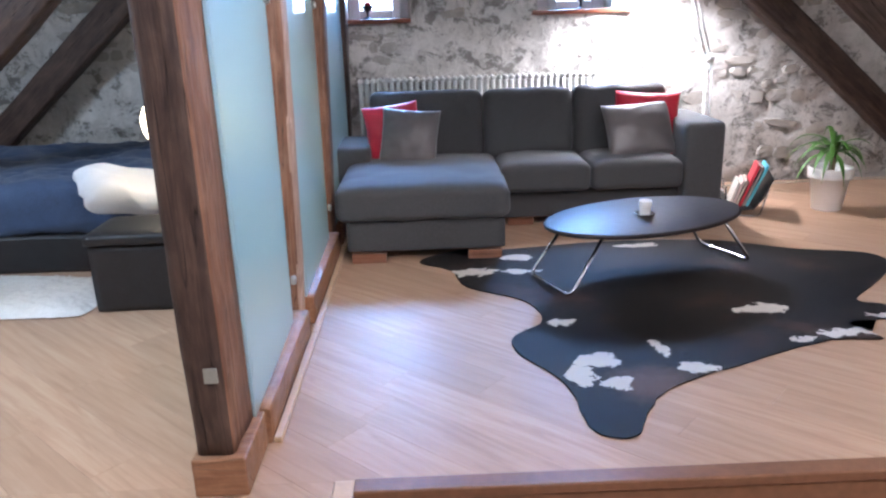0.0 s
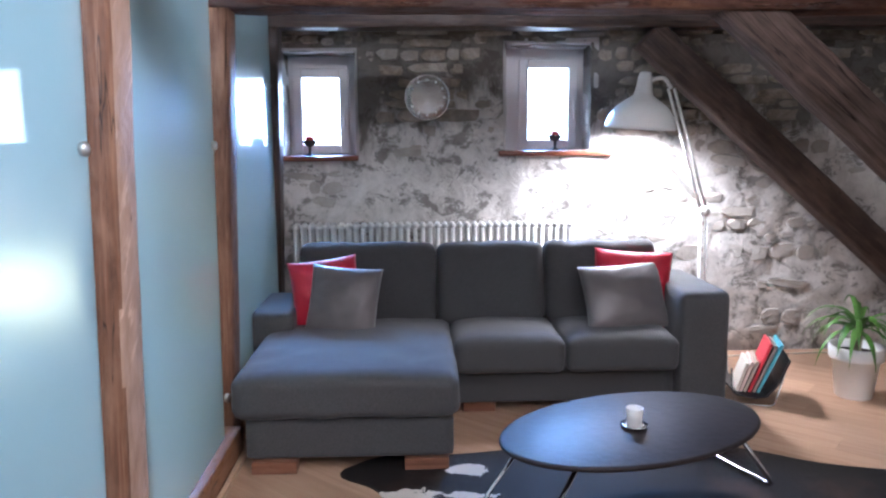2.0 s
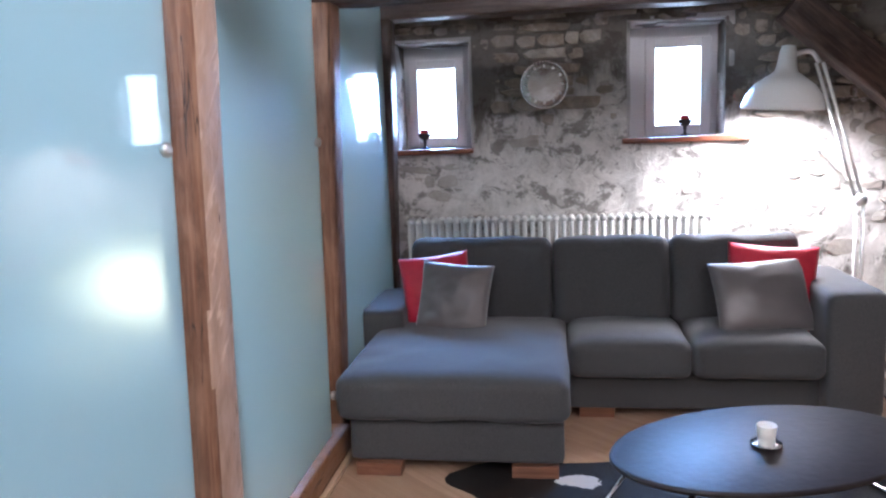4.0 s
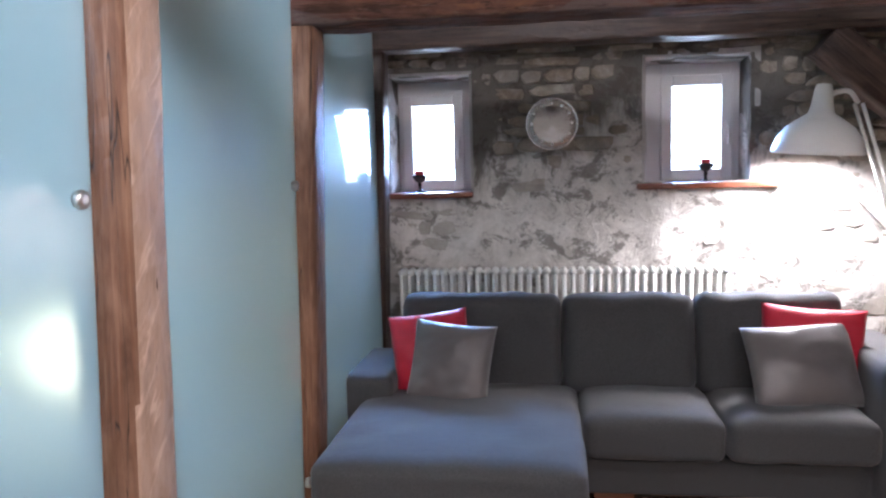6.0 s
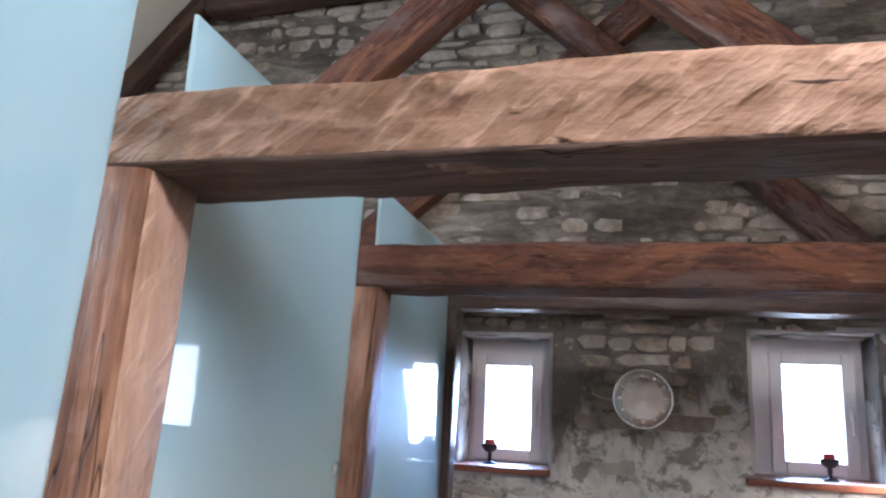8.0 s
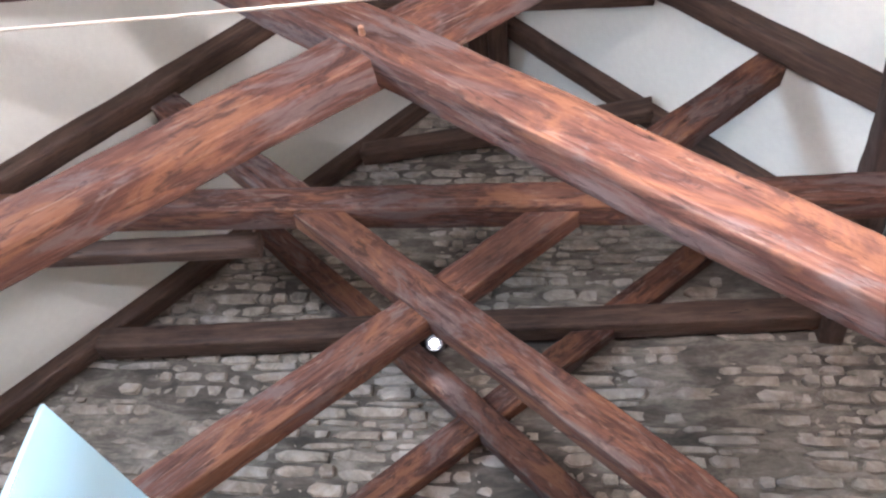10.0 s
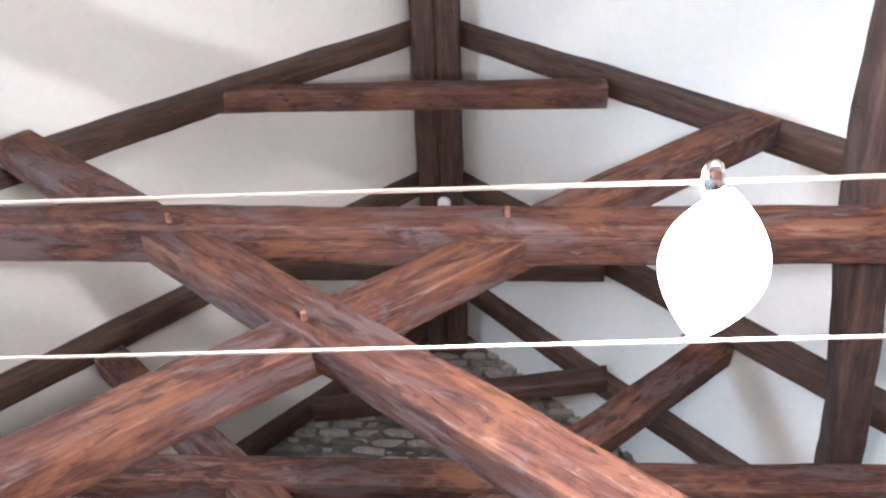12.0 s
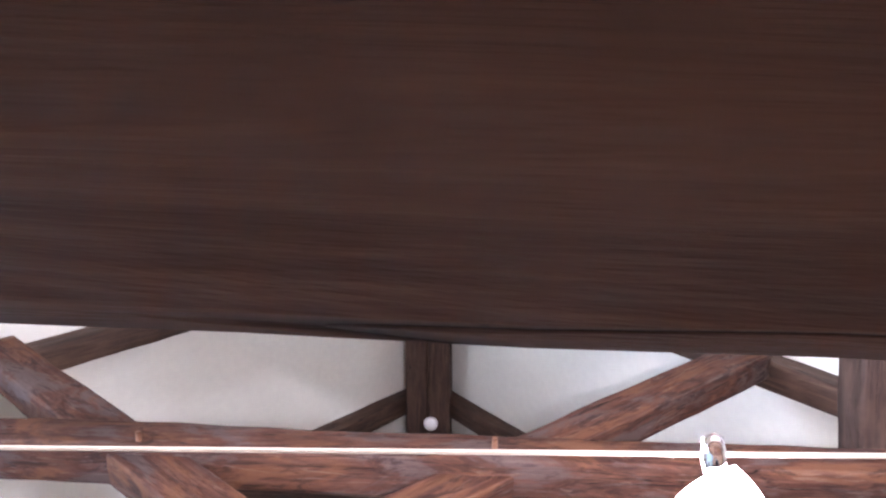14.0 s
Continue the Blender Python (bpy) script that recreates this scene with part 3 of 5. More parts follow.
def throw_pillow(s, t, seed):
    """A square scatter cushion in the local xz plane, drawn-out corners, thickness along y."""
    n = 28
    bm = bmesh.new()
    g = {}
    for side in (1, -1):
        for i in range(n + 1):
            for j in range(n + 1):
                u, v2 = 2 * i / n - 1, 2 * j / n - 1
                edge = i in (0, n) or j in (0, n)
                if edge and side == -1:
                    g[side, i, j] = g[1, i, j]
                    continue
                pinch = 1 - 0.05 * (1 - u * u) * (v2 * v2), 1 - 0.05 * (1 - v2 * v2) * (u * u)
                th = t / 2 * (max(0, (1 - u ** 2)) * max(0, (1 - v2 ** 2))) ** 0.42
                wr = 0.007 * noise.noise(Vector((u * 2.4, v2 * 2.4, seed + side))) + 0.007 * (0.3 - abs(noise.noise(Vector((u * 2.2 + v2 * 1.5, v2 * 2.6 - u, seed * 1.7 + side))))) * (1 - 0.6 * min(1, abs(u)))
                g[side, i, j] = bm.verts.new((u * s / 2 * pinch[1], side * -1 * (th + wr * (0 if edge else 1)), v2 * s / 2 * pinch[0]))
    for side in (1, -1):
        for i in range(n):
            for j in range(n):
                f = [g[side, i, j], g[side, i + 1, j], g[side, i + 1, j + 1], g[side, i, j + 1]]
                bm.faces.new(f if side == 1 else f[::-1])
    return bm


# ---- structure: floor levels, walls, roof ----
RX, RZ, SLOPE = 0.05, 6.60, 1.12         # ridge line of the rafters' undersides
WALL_Y = 5.71


def roof_z(x):
    return RZ + 0.09 - SLOPE * abs(x - RX)


EAVE = (RZ + 0.09) / SLOPE
floor = empty("floor", "oiled oak plank floor of the raised living area", "floor", kind="structure")
bm = box(-5.7, 5.8, 1.86, 6.2, -0.3, -0.012)
box(-5.7, -0.3, -2.6, 1.86, -0.3, -0.012, bm=bm)
part("subfloor", bm, M_DRY, floor)
low = tagged(part("floor_lower", box(-0.3, 5.8, -2.6, 1.86, -0.42, -0.185), M_DRY), "brown boarded lower floor before the step", "floor", kind="structure")
step = empty("step_edge", "red-brown wooden nosing along the step", "step", kind="structure")
part("nosing", box(-0.302, 5.7, 1.835, 1.905, -0.03, 0.006, 0.006), M_DRY, step)
part("riser", box(-0.3, 5.7, 1.842, 1.858, -0.183, -0.031), M_DRY, step)
part("side_nosing", box(-0.36, -0.3, -2.5, 1.90, -0.03, 0.005, 0.005), M_TRIM, step)

for nm, sgn in (("roof_slope_left", -1), ("roof_slope_right", 1)):
    # slope in local (along, y): along runs from the ridge down
    ln = math.hypot(EAVE, EAVE * SLOPE)
    ca, sa = EAVE / ln, EAVE * SLOPE / ln
    rects = [(0, ln, -2.6, 6.3)]
    if sgn < 0:
        a0, a1, y0, y1 = 4.6, 5.9, 1.7, 2.9
        rects = [(0, a0, -2.6, 6.3), (a1, ln, -2.6, 6.3), (a0, a1, -2.6, y0), (a0, a1, y1, 6.3)]
    bm = bmesh.new()
    for (s0, s1, y0, y1) in rects:
        vs = []
        for dz in (0, 0.14):
            for (s, y) in ((s0, y0), (s1, y0), (s1, y1), (s0, y1)):
                vs.append(bm.verts.new((RX + sgn * s * ca, y, RZ + 0.09 - s * sa + dz)))
        for f in ((0, 1, 2, 3), (7, 6, 5, 4), (0, 4, 5, 1), (1, 5, 6, 2), (2, 6, 7, 3), (3, 7, 4, 0)):
            bm.faces.new([vs[i] for i in f])
    bmesh.ops.recalc_face_normals(bm, faces=bm.faces)
    tagged(part(nm, bm, M_ROOF), "white plastered slope of the attic roof", "ceiling", kind="structure")
tagged(part("wall_rear", box(-5.8, 5.9, -2.75, -2.6, -0.4, 7), M_WALLP), "plain white plastered rear wall", "wall", kind="structure")

# ---- gable wall ----
WINDOWS = [(-0.62, -0.155, 1.315, 1.965), (0.80, 1.36, 1.345, 2.01)]


def in_window(x, z, g=0.0):
    return any(a - g < x < b2 + g and c2 - g < z < d + g for a, b2, c2, d in WINDOWS)


def plaster_cover(x, z):
    """How thickly plaster lies over the stones: 0 to 1."""
    k2 = noise.noise(Vector((x * 1.3, z * 1.3, 4.0))) + 0.6 * noise.noise(Vector((x * 4.1, z * 4.1, 9.0)))
    bias = 0.35 * math.exp(-((x - 0.5) / 1.1) ** 2 - ((z - 1.0) / 0.45) ** 2) - (0.25 if x > 1.7 and z < 1.7 else 0.0) - (0.5 if z > 1.46 + 0.2 * noise.noise(Vector((x * 1.7, 5.0, 0))) else 0.0)
    return max(0.0, min(1.0, 0.5 + 0.9 * (k2 + bias)))


gable = empty("wall_north", "rough rubble stone gable wall with stained plaster", "wall", kind="structure")
CELL = 0.04
xs = np.arange(-5.7, 5.8, CELL)
zs = np.arange(-0.1, 6.95, CELL)
verts, faces, bare, idx = [], [], [], {}


def wall_vertex(i, j):
    if (i, j) not in idx:
        x, z = xs[i], zs[j]
        q = Vector((x, 0, z))
        d = 0.02 * noise.noise(q * 1.1) + 0.018 * noise.noise(q * 5.2) + 0.012 * noise.noise(q * 11.0) + 0.03 * plaster_cover(x, z)
        idx[i, j] = len(verts)
        verts.append((x, WALL_Y - d, z))
    return idx[i, j]


for i in range(len(xs) - 1):
    for j in range(len(zs) - 1):
        x, z = xs[i] + CELL / 2, zs[j] + CELL / 2
        if in_window(x, z) or z > roof_z(x) + 0.1:
            continue
        (bare if z > 2.03 + 0.1 * noise.noise(Vector((x * 2, 7, z * 2))) else faces).append((wall_vertex(i, j), wall_vertex(i + 1, j), wall_vertex(i + 1, j + 1), wall_vertex(i, j + 1)))
def used(fs):
    """The vertices that these faces use, renumbered."""
    order = sorted({q for f in fs for q in f})
    back_to = {q: n2 for n2, q in enumerate(order)}
    return [verts[q] for q in order], [tuple(back_to[q] for q in f) for f in fs]


part("plaster_face", used(faces), M_PLASTER, gable, smooth=True)
part("mortar_face", used(bare), M_MORTAR, gable, smooth=True)
bm = bmesh.new()
xcuts = sorted([-5.7, 5.8] + [w[0] for w in WINDOWS] + [w[1] for w in WINDOWS])
for a, b2 in zip(xcuts, xcuts[1:]):
    win = [w for w in WINDOWS if abs(w[0] - a) < 1e-6 and abs(w[1] - b2) < 1e-6]
    if win:
        box(a, b2, WALL_Y + 0.03, 6.3, -0.3, win[0][2] - 0.03, bm=bm)
        box(a, b2, WALL_Y + 0.03, 6.3, win[0][3], 7.0, bm=bm)
    else:
        box(a, b2, WALL_Y + 0.03, 6.3, -0.3, 7.0, bm=bm)
part("core", bm, M_PLASTER, gable)

# ---- trusses ----
TRUSS_Y = [1.68, 2.97, 4.19, 5.41]
BRACES = [((-0.13, 3.49, -0.76), (-0.17, 3.40, 0.85)), ((-0.13, 3.49, -0.76), (-0.17, 3.40, 0.85)), ((-0.07, 3.41, -0.84), (-0.08, 3.40, 0.88)), ((0.0, 3.53, -0.92), (0.13, 3.54, 0.85))]


def truss(y, i):
    e = empty("roof_truss", ["dark timber roof truss above the step", "hewn brown timber roof truss over the rug", "red-brown timber roof truss over the sofa", "dark timber roof truss against the gable wall"][i], "roof truss", kind="structure", group="roof trusses")
    s = 10 * i + 1
    tie_m = (M_DARK, M_TIE, M_RED, M_GLOSSW)[i]
    zb = (2.065, 1.957, 1.955, 2.06)[i]
    dep = (0.206, 0.225, 0.2, 0.16)[i]
    skew = 0.026 if i == 0 else 0.0
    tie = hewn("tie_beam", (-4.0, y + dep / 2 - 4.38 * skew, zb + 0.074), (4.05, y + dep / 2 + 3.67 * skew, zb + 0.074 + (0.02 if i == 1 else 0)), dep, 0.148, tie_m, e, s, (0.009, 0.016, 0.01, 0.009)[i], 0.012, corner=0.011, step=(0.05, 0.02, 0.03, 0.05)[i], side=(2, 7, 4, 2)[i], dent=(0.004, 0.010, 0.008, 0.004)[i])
    if i == 1:                  # darker timber below puts the underside's shade into the colour
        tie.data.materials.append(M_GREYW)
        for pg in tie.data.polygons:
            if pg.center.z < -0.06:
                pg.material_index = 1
    yc = y + 0.15
    hewn("collar_beam", (-2.25, yc, 3.93), (2.35, yc, 4.17 if i == 3 else 3.93), 0.15, 0.145, (M_DARK, M_RED, M_RED, M_DARK)[i], e, s + 1, 0.007)
    sm = (M_DARK, M_RED, M_RED, M_RED)[i]
    for k, (x0, z0, sl) in enumerate(BRACES[i]):
        yb = y + (0.165 if k == 0 else 0.185)
        ztie = zb + 0.12
        xt = x0 + (ztie - z0) / sl
        sg = -1 if k == 0 else 1
        xr = (RZ - 0.1 + sg * SLOPE * RX - z0 + sl * x0) / (sl + sg * SLOPE)
        xa, xb = min(xt, xr), max(xt, xr)
        hewn("scissor_brace", (xa, yb, z0 + sl * (xa - x0)), (xb, yb, z0 + sl * (xb - x0)), 0.12, 0.16, sm, e, s + 2 + k, 0.007, 0.02, corner=0.009, step=0.04, side=3)
    for k, sg in enumerate((-1, 1)):
        yr = yc + 0.11 if i < 2 else ((4.28, 4.28), (5.6, 5.17))[i - 2][k]
        hewn("rafter", (RX + sg * 5.3, yr, RZ + 0.03 - SLOPE * 5.3), (RX + sg * 0.05, yr, RZ + 0.03 - SLOPE * 0.05), 0.13, 0.13, M_DARK, e, s + 4 + k, 0.008, 0.03)
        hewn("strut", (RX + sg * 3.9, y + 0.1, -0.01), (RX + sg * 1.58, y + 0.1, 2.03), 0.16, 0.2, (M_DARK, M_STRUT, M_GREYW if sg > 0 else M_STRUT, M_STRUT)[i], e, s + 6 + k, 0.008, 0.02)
    if i == 2:
        hewn("short_tie", (-2.35, 4.6, 3.86), (-0.97, 4.6, 3.92), 0.1, 0.1, M_DARK, e, s + 11, 0.006)
    uends = [((-1.0, yc + 0.12, 5.44), (0.96, yc + 0.12, 5.44))] * 2 + [((-1.0, 4.24, 5.36), (1.02, 4.24, 5.36)), ((-0.83, 5.54, 5.5), (1.13, 5.12, 5.4))]
    hewn("upper_collar", *uends[i], 0.12, 0.13, (M_DARK, M_RED, M_DARK, M_DARK)[i], e, s + 8, 0.007)
    if i == 0:
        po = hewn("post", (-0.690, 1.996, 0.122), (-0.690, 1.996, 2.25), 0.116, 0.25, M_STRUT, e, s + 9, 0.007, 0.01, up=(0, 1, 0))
        po.data.materials.append(M_POST)        # paler timber puts the light on the side towards the rug into the colour
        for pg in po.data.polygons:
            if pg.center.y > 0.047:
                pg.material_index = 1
        part("patch", box(-0.69, -0.652, 1.862, 1.872, 0.355, 0.4, 0.002), M_PATCH, e, "small pale grey patch")
    else:
        xw = (0, 0.145, 0.14, 0.15)[i]
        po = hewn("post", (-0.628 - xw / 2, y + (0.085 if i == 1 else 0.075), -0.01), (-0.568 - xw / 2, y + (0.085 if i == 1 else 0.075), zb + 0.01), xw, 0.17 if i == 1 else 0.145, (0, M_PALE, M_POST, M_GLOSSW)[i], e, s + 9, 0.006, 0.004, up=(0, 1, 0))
        if i == 1:              # entrance face split and darker; the pale others carry side light in their colour
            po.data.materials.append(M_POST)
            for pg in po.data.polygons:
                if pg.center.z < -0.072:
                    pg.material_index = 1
    if i == 1:
        for (px, py, pz) in ((-0.65, 0.09, 3.885), (0.437, 0.09, 3.92), (-0.116, 0.13, 3.431)):
            part("peg", tube([(px, y + py, pz), (px, y + py - 0.05, pz - 0.006)], 0.011, 8, taper=(1, 0.75)), M_POST, e, "short wooden peg")
        part("spike", tube([(1.575, y + 0.2, 4.97), (1.6, y + 0.2, 5.21)], 0.01, 8, taper=(1, 0.6)), M_IRON, e, "dark iron spike")
    return e


for i, y in enumerate(TRUSS_Y):
    truss(y, i)
ridge = empty("ridge_beam", "dark timber ridge beam under the roof peak", "beam", kind="structure")
for k in (-1, 1):
    hewn("ridge_plank", (RX + k * 0.075, -2.6, 6.42), (RX + k * 0.075, 5.75, 6.42), 0.145, 0.3, M_DARK, ridge, 70 + k, 0.006, 0.01)
for k, sg in enumerate((1,)):
    pu = empty("purlin", "crooked dark timber purlin resting on the collar beams", "beam", kind="structure", group="purlins")
    hewn("pole", (1.46, 1.66, 4.09), (2.05, 5.74, 4.09), 0.14, 0.15, M_STRUT, pu, 80 + k, 0.012, 0.07)

# ---- frosted glass partition ----
GX = -0.632
part_y = [(2.085, 2.972), (3.13, 4.187), (4.335, 5.405), ]
partition = empty("glass_partition", "frosted blue-green glass partition between timber posts", "partition", kind="structure")
for (y0, y1) in part_y:
    top = 2.35
    bm = box(GX - 0.006, GX + 0.006, y0, y1, 0.1, top, 0.002, 1)
    for v in bm.verts:          # far ends lean with the hand-cut posts
        if v.co.y > y1 - 0.1 and y1 < 5.3:
            v.co.y -= 0.055 * (top - v.co.z)
        if y1 < 5.3:
            v.co.x -= 0.0155 * (v.co.y - (y0 + y1) / 2)
    p = part("pane", bm, M_FROST, partition)
    if y1 < 5.3:
        for z in (0.30, 1.39):
            for yy in (y1 - 0.11,):
                part("glass_fixing", lathe([(0, -0.006), (0.017, -0.006), (0.02, 0.004), (0.017, 0.012), (0.008, 0.014), (0, 0.012)], 20, axis=pose(GX + 0.012, yy, z, 0, 90, 0)), M_STEEL, p, "steel glass fixing", smooth=True)
for (y0, y1) in ((2.125, 2.97), (3.115, 4.19), (4.335, 5.41), (5.56, 5.70)):
    hewn("bottom_rail", (-0.63, y0, 0.062), (-0.63, y1, 0.062), 0.09, 0.125, M_RAIL, partition, 90 + y0, 0.002, 0.003, corner=0.008)
    part("floor_trim", box(-0.583, -0.555, y0 - (0.0 if y0 < 2.4 else 0.145), y1, 0.0, 0.022, 0.006), M_TRIM, partition)

part("threshold", box(-0.756, -0.6, 1.85, 2.124, 0.0, 0.122, 0.006), M_RAIL, partition)

# ---- windows ----


def window(i, w, pane, label):
    e = empty("window_%d" % i, label, "window", kind="structure")
    x0, x1, z0, z1 = w
    px0, px1, pz0, pz1 = pane
    yf = 6.02
    bm = bmesh.new()
    for (a, b2, c2, d) in ((x0 - 0.03, px0 - 0.055, z0 - 0.02, z1 + 0.03), (px1 + 0.055, x1 + 0.03, z0 - 0.02, z1 + 0.03), (px0 - 0.055, px1 + 0.055, pz1 + 0.055, z1 + 0.03), (px0 - 0.055, px1 + 0.055, z0 - 0.02, pz0 - 0.05)):
        if b2 > a and d > c2:
            box(a, b2, yf, yf + 0.07, c2, d, 0.004, 1, bm=bm)
    part("window_frame", bm, M_PVC, e)
    bm = bmesh.new()
    for (a, b2, c2, d) in ((px0 - 0.062, px0, pz0 - 0.06, pz1 + 0.06), (px1, px1 + 0.062, pz0 - 0.06, pz1 + 0.06), (px0, px1, pz1, pz1 + 0.06), (px0, px1, pz0 - 0.06, pz0)):
        box(a, b2, yf - 0.025, yf + 0.04, c2, d, 0.006, 2, bm=bm)
    sash = part("sash", bm, M_PVC, e)
    g = part("pane", box(px0 - 0.003, px1 + 0.003, yf + 0.008, yf + 0.016, pz0 - 0.003, pz1 + 0.003), M_GLASS, e)
    g.visible_shadow = False
    bm = box(px1 + 0.022, px1 + 0.044, yf - 0.035, yf - 0.026, (pz0 + pz1) / 2 - 0.035, (pz0 + pz1) / 2 + 0.035, 0.004)
    box(px1 + 0.026, px1 + 0.04, yf - 0.06, yf - 0.046, (pz0 + pz1) / 2 - 0.1, (pz0 + pz1) / 2 + 0.012, 0.005, bm=bm)
    box(px1 + 0.028, px1 + 0.038, yf - 0.05, yf - 0.03, (pz0 + pz1) / 2 - 0.008, (pz0 + pz1) / 2 + 0.008, bm=bm)
    part("handle", bm, M_PVC, sash)
    # rough rendered reveals
    for nm, (a, b2, c2, d) in (("reveal_left", (x0 - 0.03, x0, z0, z1)), ("reveal_right", (x1, x1 + 0.03, z0, z1)), ("lintel", (x0 - 0.03, x1 + 0.03, z1, z1 + 0.03))):
        bm = box(a, b2, WALL_Y + 0.004, yf + 0.07, c2, d)
        bmesh.ops.subdivide_edges(bm, edges=bm.edges[:], cuts=7, use_grid_fill=True)
        for v in bm.verts:
            v.co += 0.012 * noise.noise_vector(v.co * 6)
        part(nm, bm, M_REVEAL, e, smooth=True)
    return e


window(1, WINDOWS[0], (-0.534, -0.284, 1.38, 1.824), "small white framed window deep in the stone wall")
window(2, WINDOWS[1], (0.985, 1.259, 1.405, 1.881), "small white framed window deep in the stone wall above a wide sill")
for x0, x1, z in ((-0.64, -0.14, 1.312), (0.748, 1.488, 1.336)):
    s = tagged(part("window_sill", box(x0, x1, 5.64, 6.03, z - 0.032, z, 0.006), M_SILL, m=None), "red-brown varnished wooden window sill", "window sill", kind="structure")
back = tagged(part("backdrop", box(-9, 9, 9.0, 9.05, -2, 8), M_OUT), "bright overcast distance outside the windows", "backdrop", kind="structure")
# unseen roof window over the bedroom, added as an opening for its lamp
rw = empty("window_3", "unseen roof window added in the slope over the bedroom", "window", kind="structure")
sl = math.atan(SLOPE)
mid_s = 5.25
cw = Vector((RX - mid_s * math.cos(sl), 2.3, RZ + 0.09 - mid_s * math.sin(sl) + 0.06))
bm = bmesh.new()
for (a, b2, c2, d) in ((-0.65, 0.65, -0.6, -0.53), (-0.65, 0.65, 0.53, 0.6), (-0.65, -0.58, -0.53, 0.53), (0.58, 0.65, -0.53, 0.53)):
    box(a, b2, c2, d, -0.06, 0.06, 0.005, bm=bm)
mw = Matrix.Translation(cw) @ pose(0, 0, 0, 0, -math.degrees(sl), 0)
part("window_frame", bm, M_PVC, rw, m=mw)
g = part("pane", box(-0.585, 0.585, -0.535, 0.535, -0.005, 0.005), M_GLASS, rw, m=mw)
g.visible_shadow = False

# ---- sofa ----
sofa = empty("sofa", "dark grey upholstered corner sofa with a chaise", "sofa", pose(0, 0, 0))


def block(name, x0, x1, y0, y1, z0, z1, r, puff=0.0, n=12, seed=0.0, tilt=0.0, wrinkle=0.004, parent=None):
    m = pose((x0 + x1) / 2, (y0 + y1) / 2, (z0 + z1) / 2, tilt)
    return part(name, soft_box(x1 - x0, y1 - y0, z1 - z0, r, puff, n, seed=seed, wrinkle=wrinkle), M_FAB, parent or sofa, m=m, smooth=True)


block("chaise_base", -0.525, 0.37, 3.97, 4.66, 0.055, 0.235, 0.02, wrinkle=0.002)
block("chaise_cushion", -0.575, 0.395, 3.93, 4.98, 0.235, 0.425, 0.05, 0.03, 18, 1, wrinkle=0.009)
block("seat_base", 0.36, 1.55, 4.60, 5.2, 0.055, 0.235, 0.02, wrinkle=0.002)
block("seat_cushion", 0.40, 0.963, 4.50, 5.0, 0.235, 0.415, 0.045, 0.028, 14, 2)
block("seat_cushion", 0.967, 1.545, 4.50, 5.0, 0.235, 0.415, 0.045, 0.028, 14, 3)
block("back_frame", -0.44, 1.55, 5.1, 5.24, 0.055, 0.62, 0.03, wrinkle=0.002)
for k, (a, b2) in enumerate(((-0.43, 0.325), (0.33, 0.93), (0.935, 1.56))):
    block("back_cushion", a, b2, 4.94, 5.15, 0.38, 0.84, 0.06, 0.0, 16, 4 + k, -9, 0.015)
block("armrest", -0.70, -0.42, 4.66, 5.24, 0.055, 0.53, 0.025, 0.006, 12, 8)
block("armrest", 1.50 + 0.045, 1.80, 4.52, 5.24, 0.055, 0.64, 0.03, 0.006, 12, 9)
for (a, b2, y0) in ((-0.497, -0.304, 3.945), (0.155, 0.346, 3.95), (0.45, 0.62, 4.63), (1.58, 1.76, 4.55), (-0.6, -0.45, 5.05), (1.58, 1.76, 5.05)):
    part("foot", box(a, b2, y0, y0 + 0.08, 0.0, 0.056, 0.005), M_FOOT, sofa, "reddish wooden block foot")

PIL = [(-0.27, 4.86, 0.60, 0.37, 14, 8, -6, M_REDF, "red satin scatter cushion on the chaise"), (-0.165, 4.73, 0.575, 0.38, 20, -9, 4, M_SAT, "shiny grey satin scatter cushion on the chaise"),
       (1.39, 4.87, 0.60, 0.42, 17, -12, 3, M_REDF, "red satin scatter cushion against the armrest"), (1.32, 4.76, 0.575, 0.46, 26, 6, -3, M_SAT, "shiny grey satin scatter cushion against the armrest")]
for k, (x, y, z, s, back_t, yaw, roll, mt, lb) in enumerate(PIL):
    m = Matrix.Translation((x, y, z)) @ pose(0, 0, 0, 0, 0, yaw) @ pose(0, 0, 0, -back_t, 0, 0) @ pose(0, 0, 0, 0, roll, 0)
    ob = part("scatter_cushion", throw_pillow(s, 0.15, k * 3.0), mt, m=m @ Matrix.Diagonal((1, 1, 0.8 if k == 3 else 1, 1)), smooth=True)
    tagged(ob, lb, "cushion", "scatter cushions")

# ---- radiator ----
rad = empty("radiator", "white enamelled column radiator on the stone wall", "radiator")
bm = bmesh.new()
for yy in (5.505, 5.555, 5.605):
    tube(rounded([(0, yy, 0.3), (0, yy, 0.87)], 0.01), 0.0125, 8, bm)
for zz in (0.3, 0.875):
    tube([(0, 5.492, zz), (0, 5.5, zz + 0.003), (0, 5.61, zz + 0.003), (0, 5.618, zz)], 0.019, 8, bm, taper=(0.5, 1, 1, 0.5))
sec = part("section", bm, M_RAD, rad, m=pose(-0.53, 0, 0), smooth=True)
NSEC = 38
for k in range(1, NSEC):
    o = new("section", sec.data)
    o.parent = rad
    o.matrix_local = pose(-0.53 + k * 1.72 / (NSEC - 1), 0, 0)
bm = bmesh.new()
for zz in (0.3, 0.875):
    tube([(-0.53, 5.555, zz), (1.19, 5.555, zz)], 0.011, 8, bm)
part("pipe", bm, M_RAD, rad)
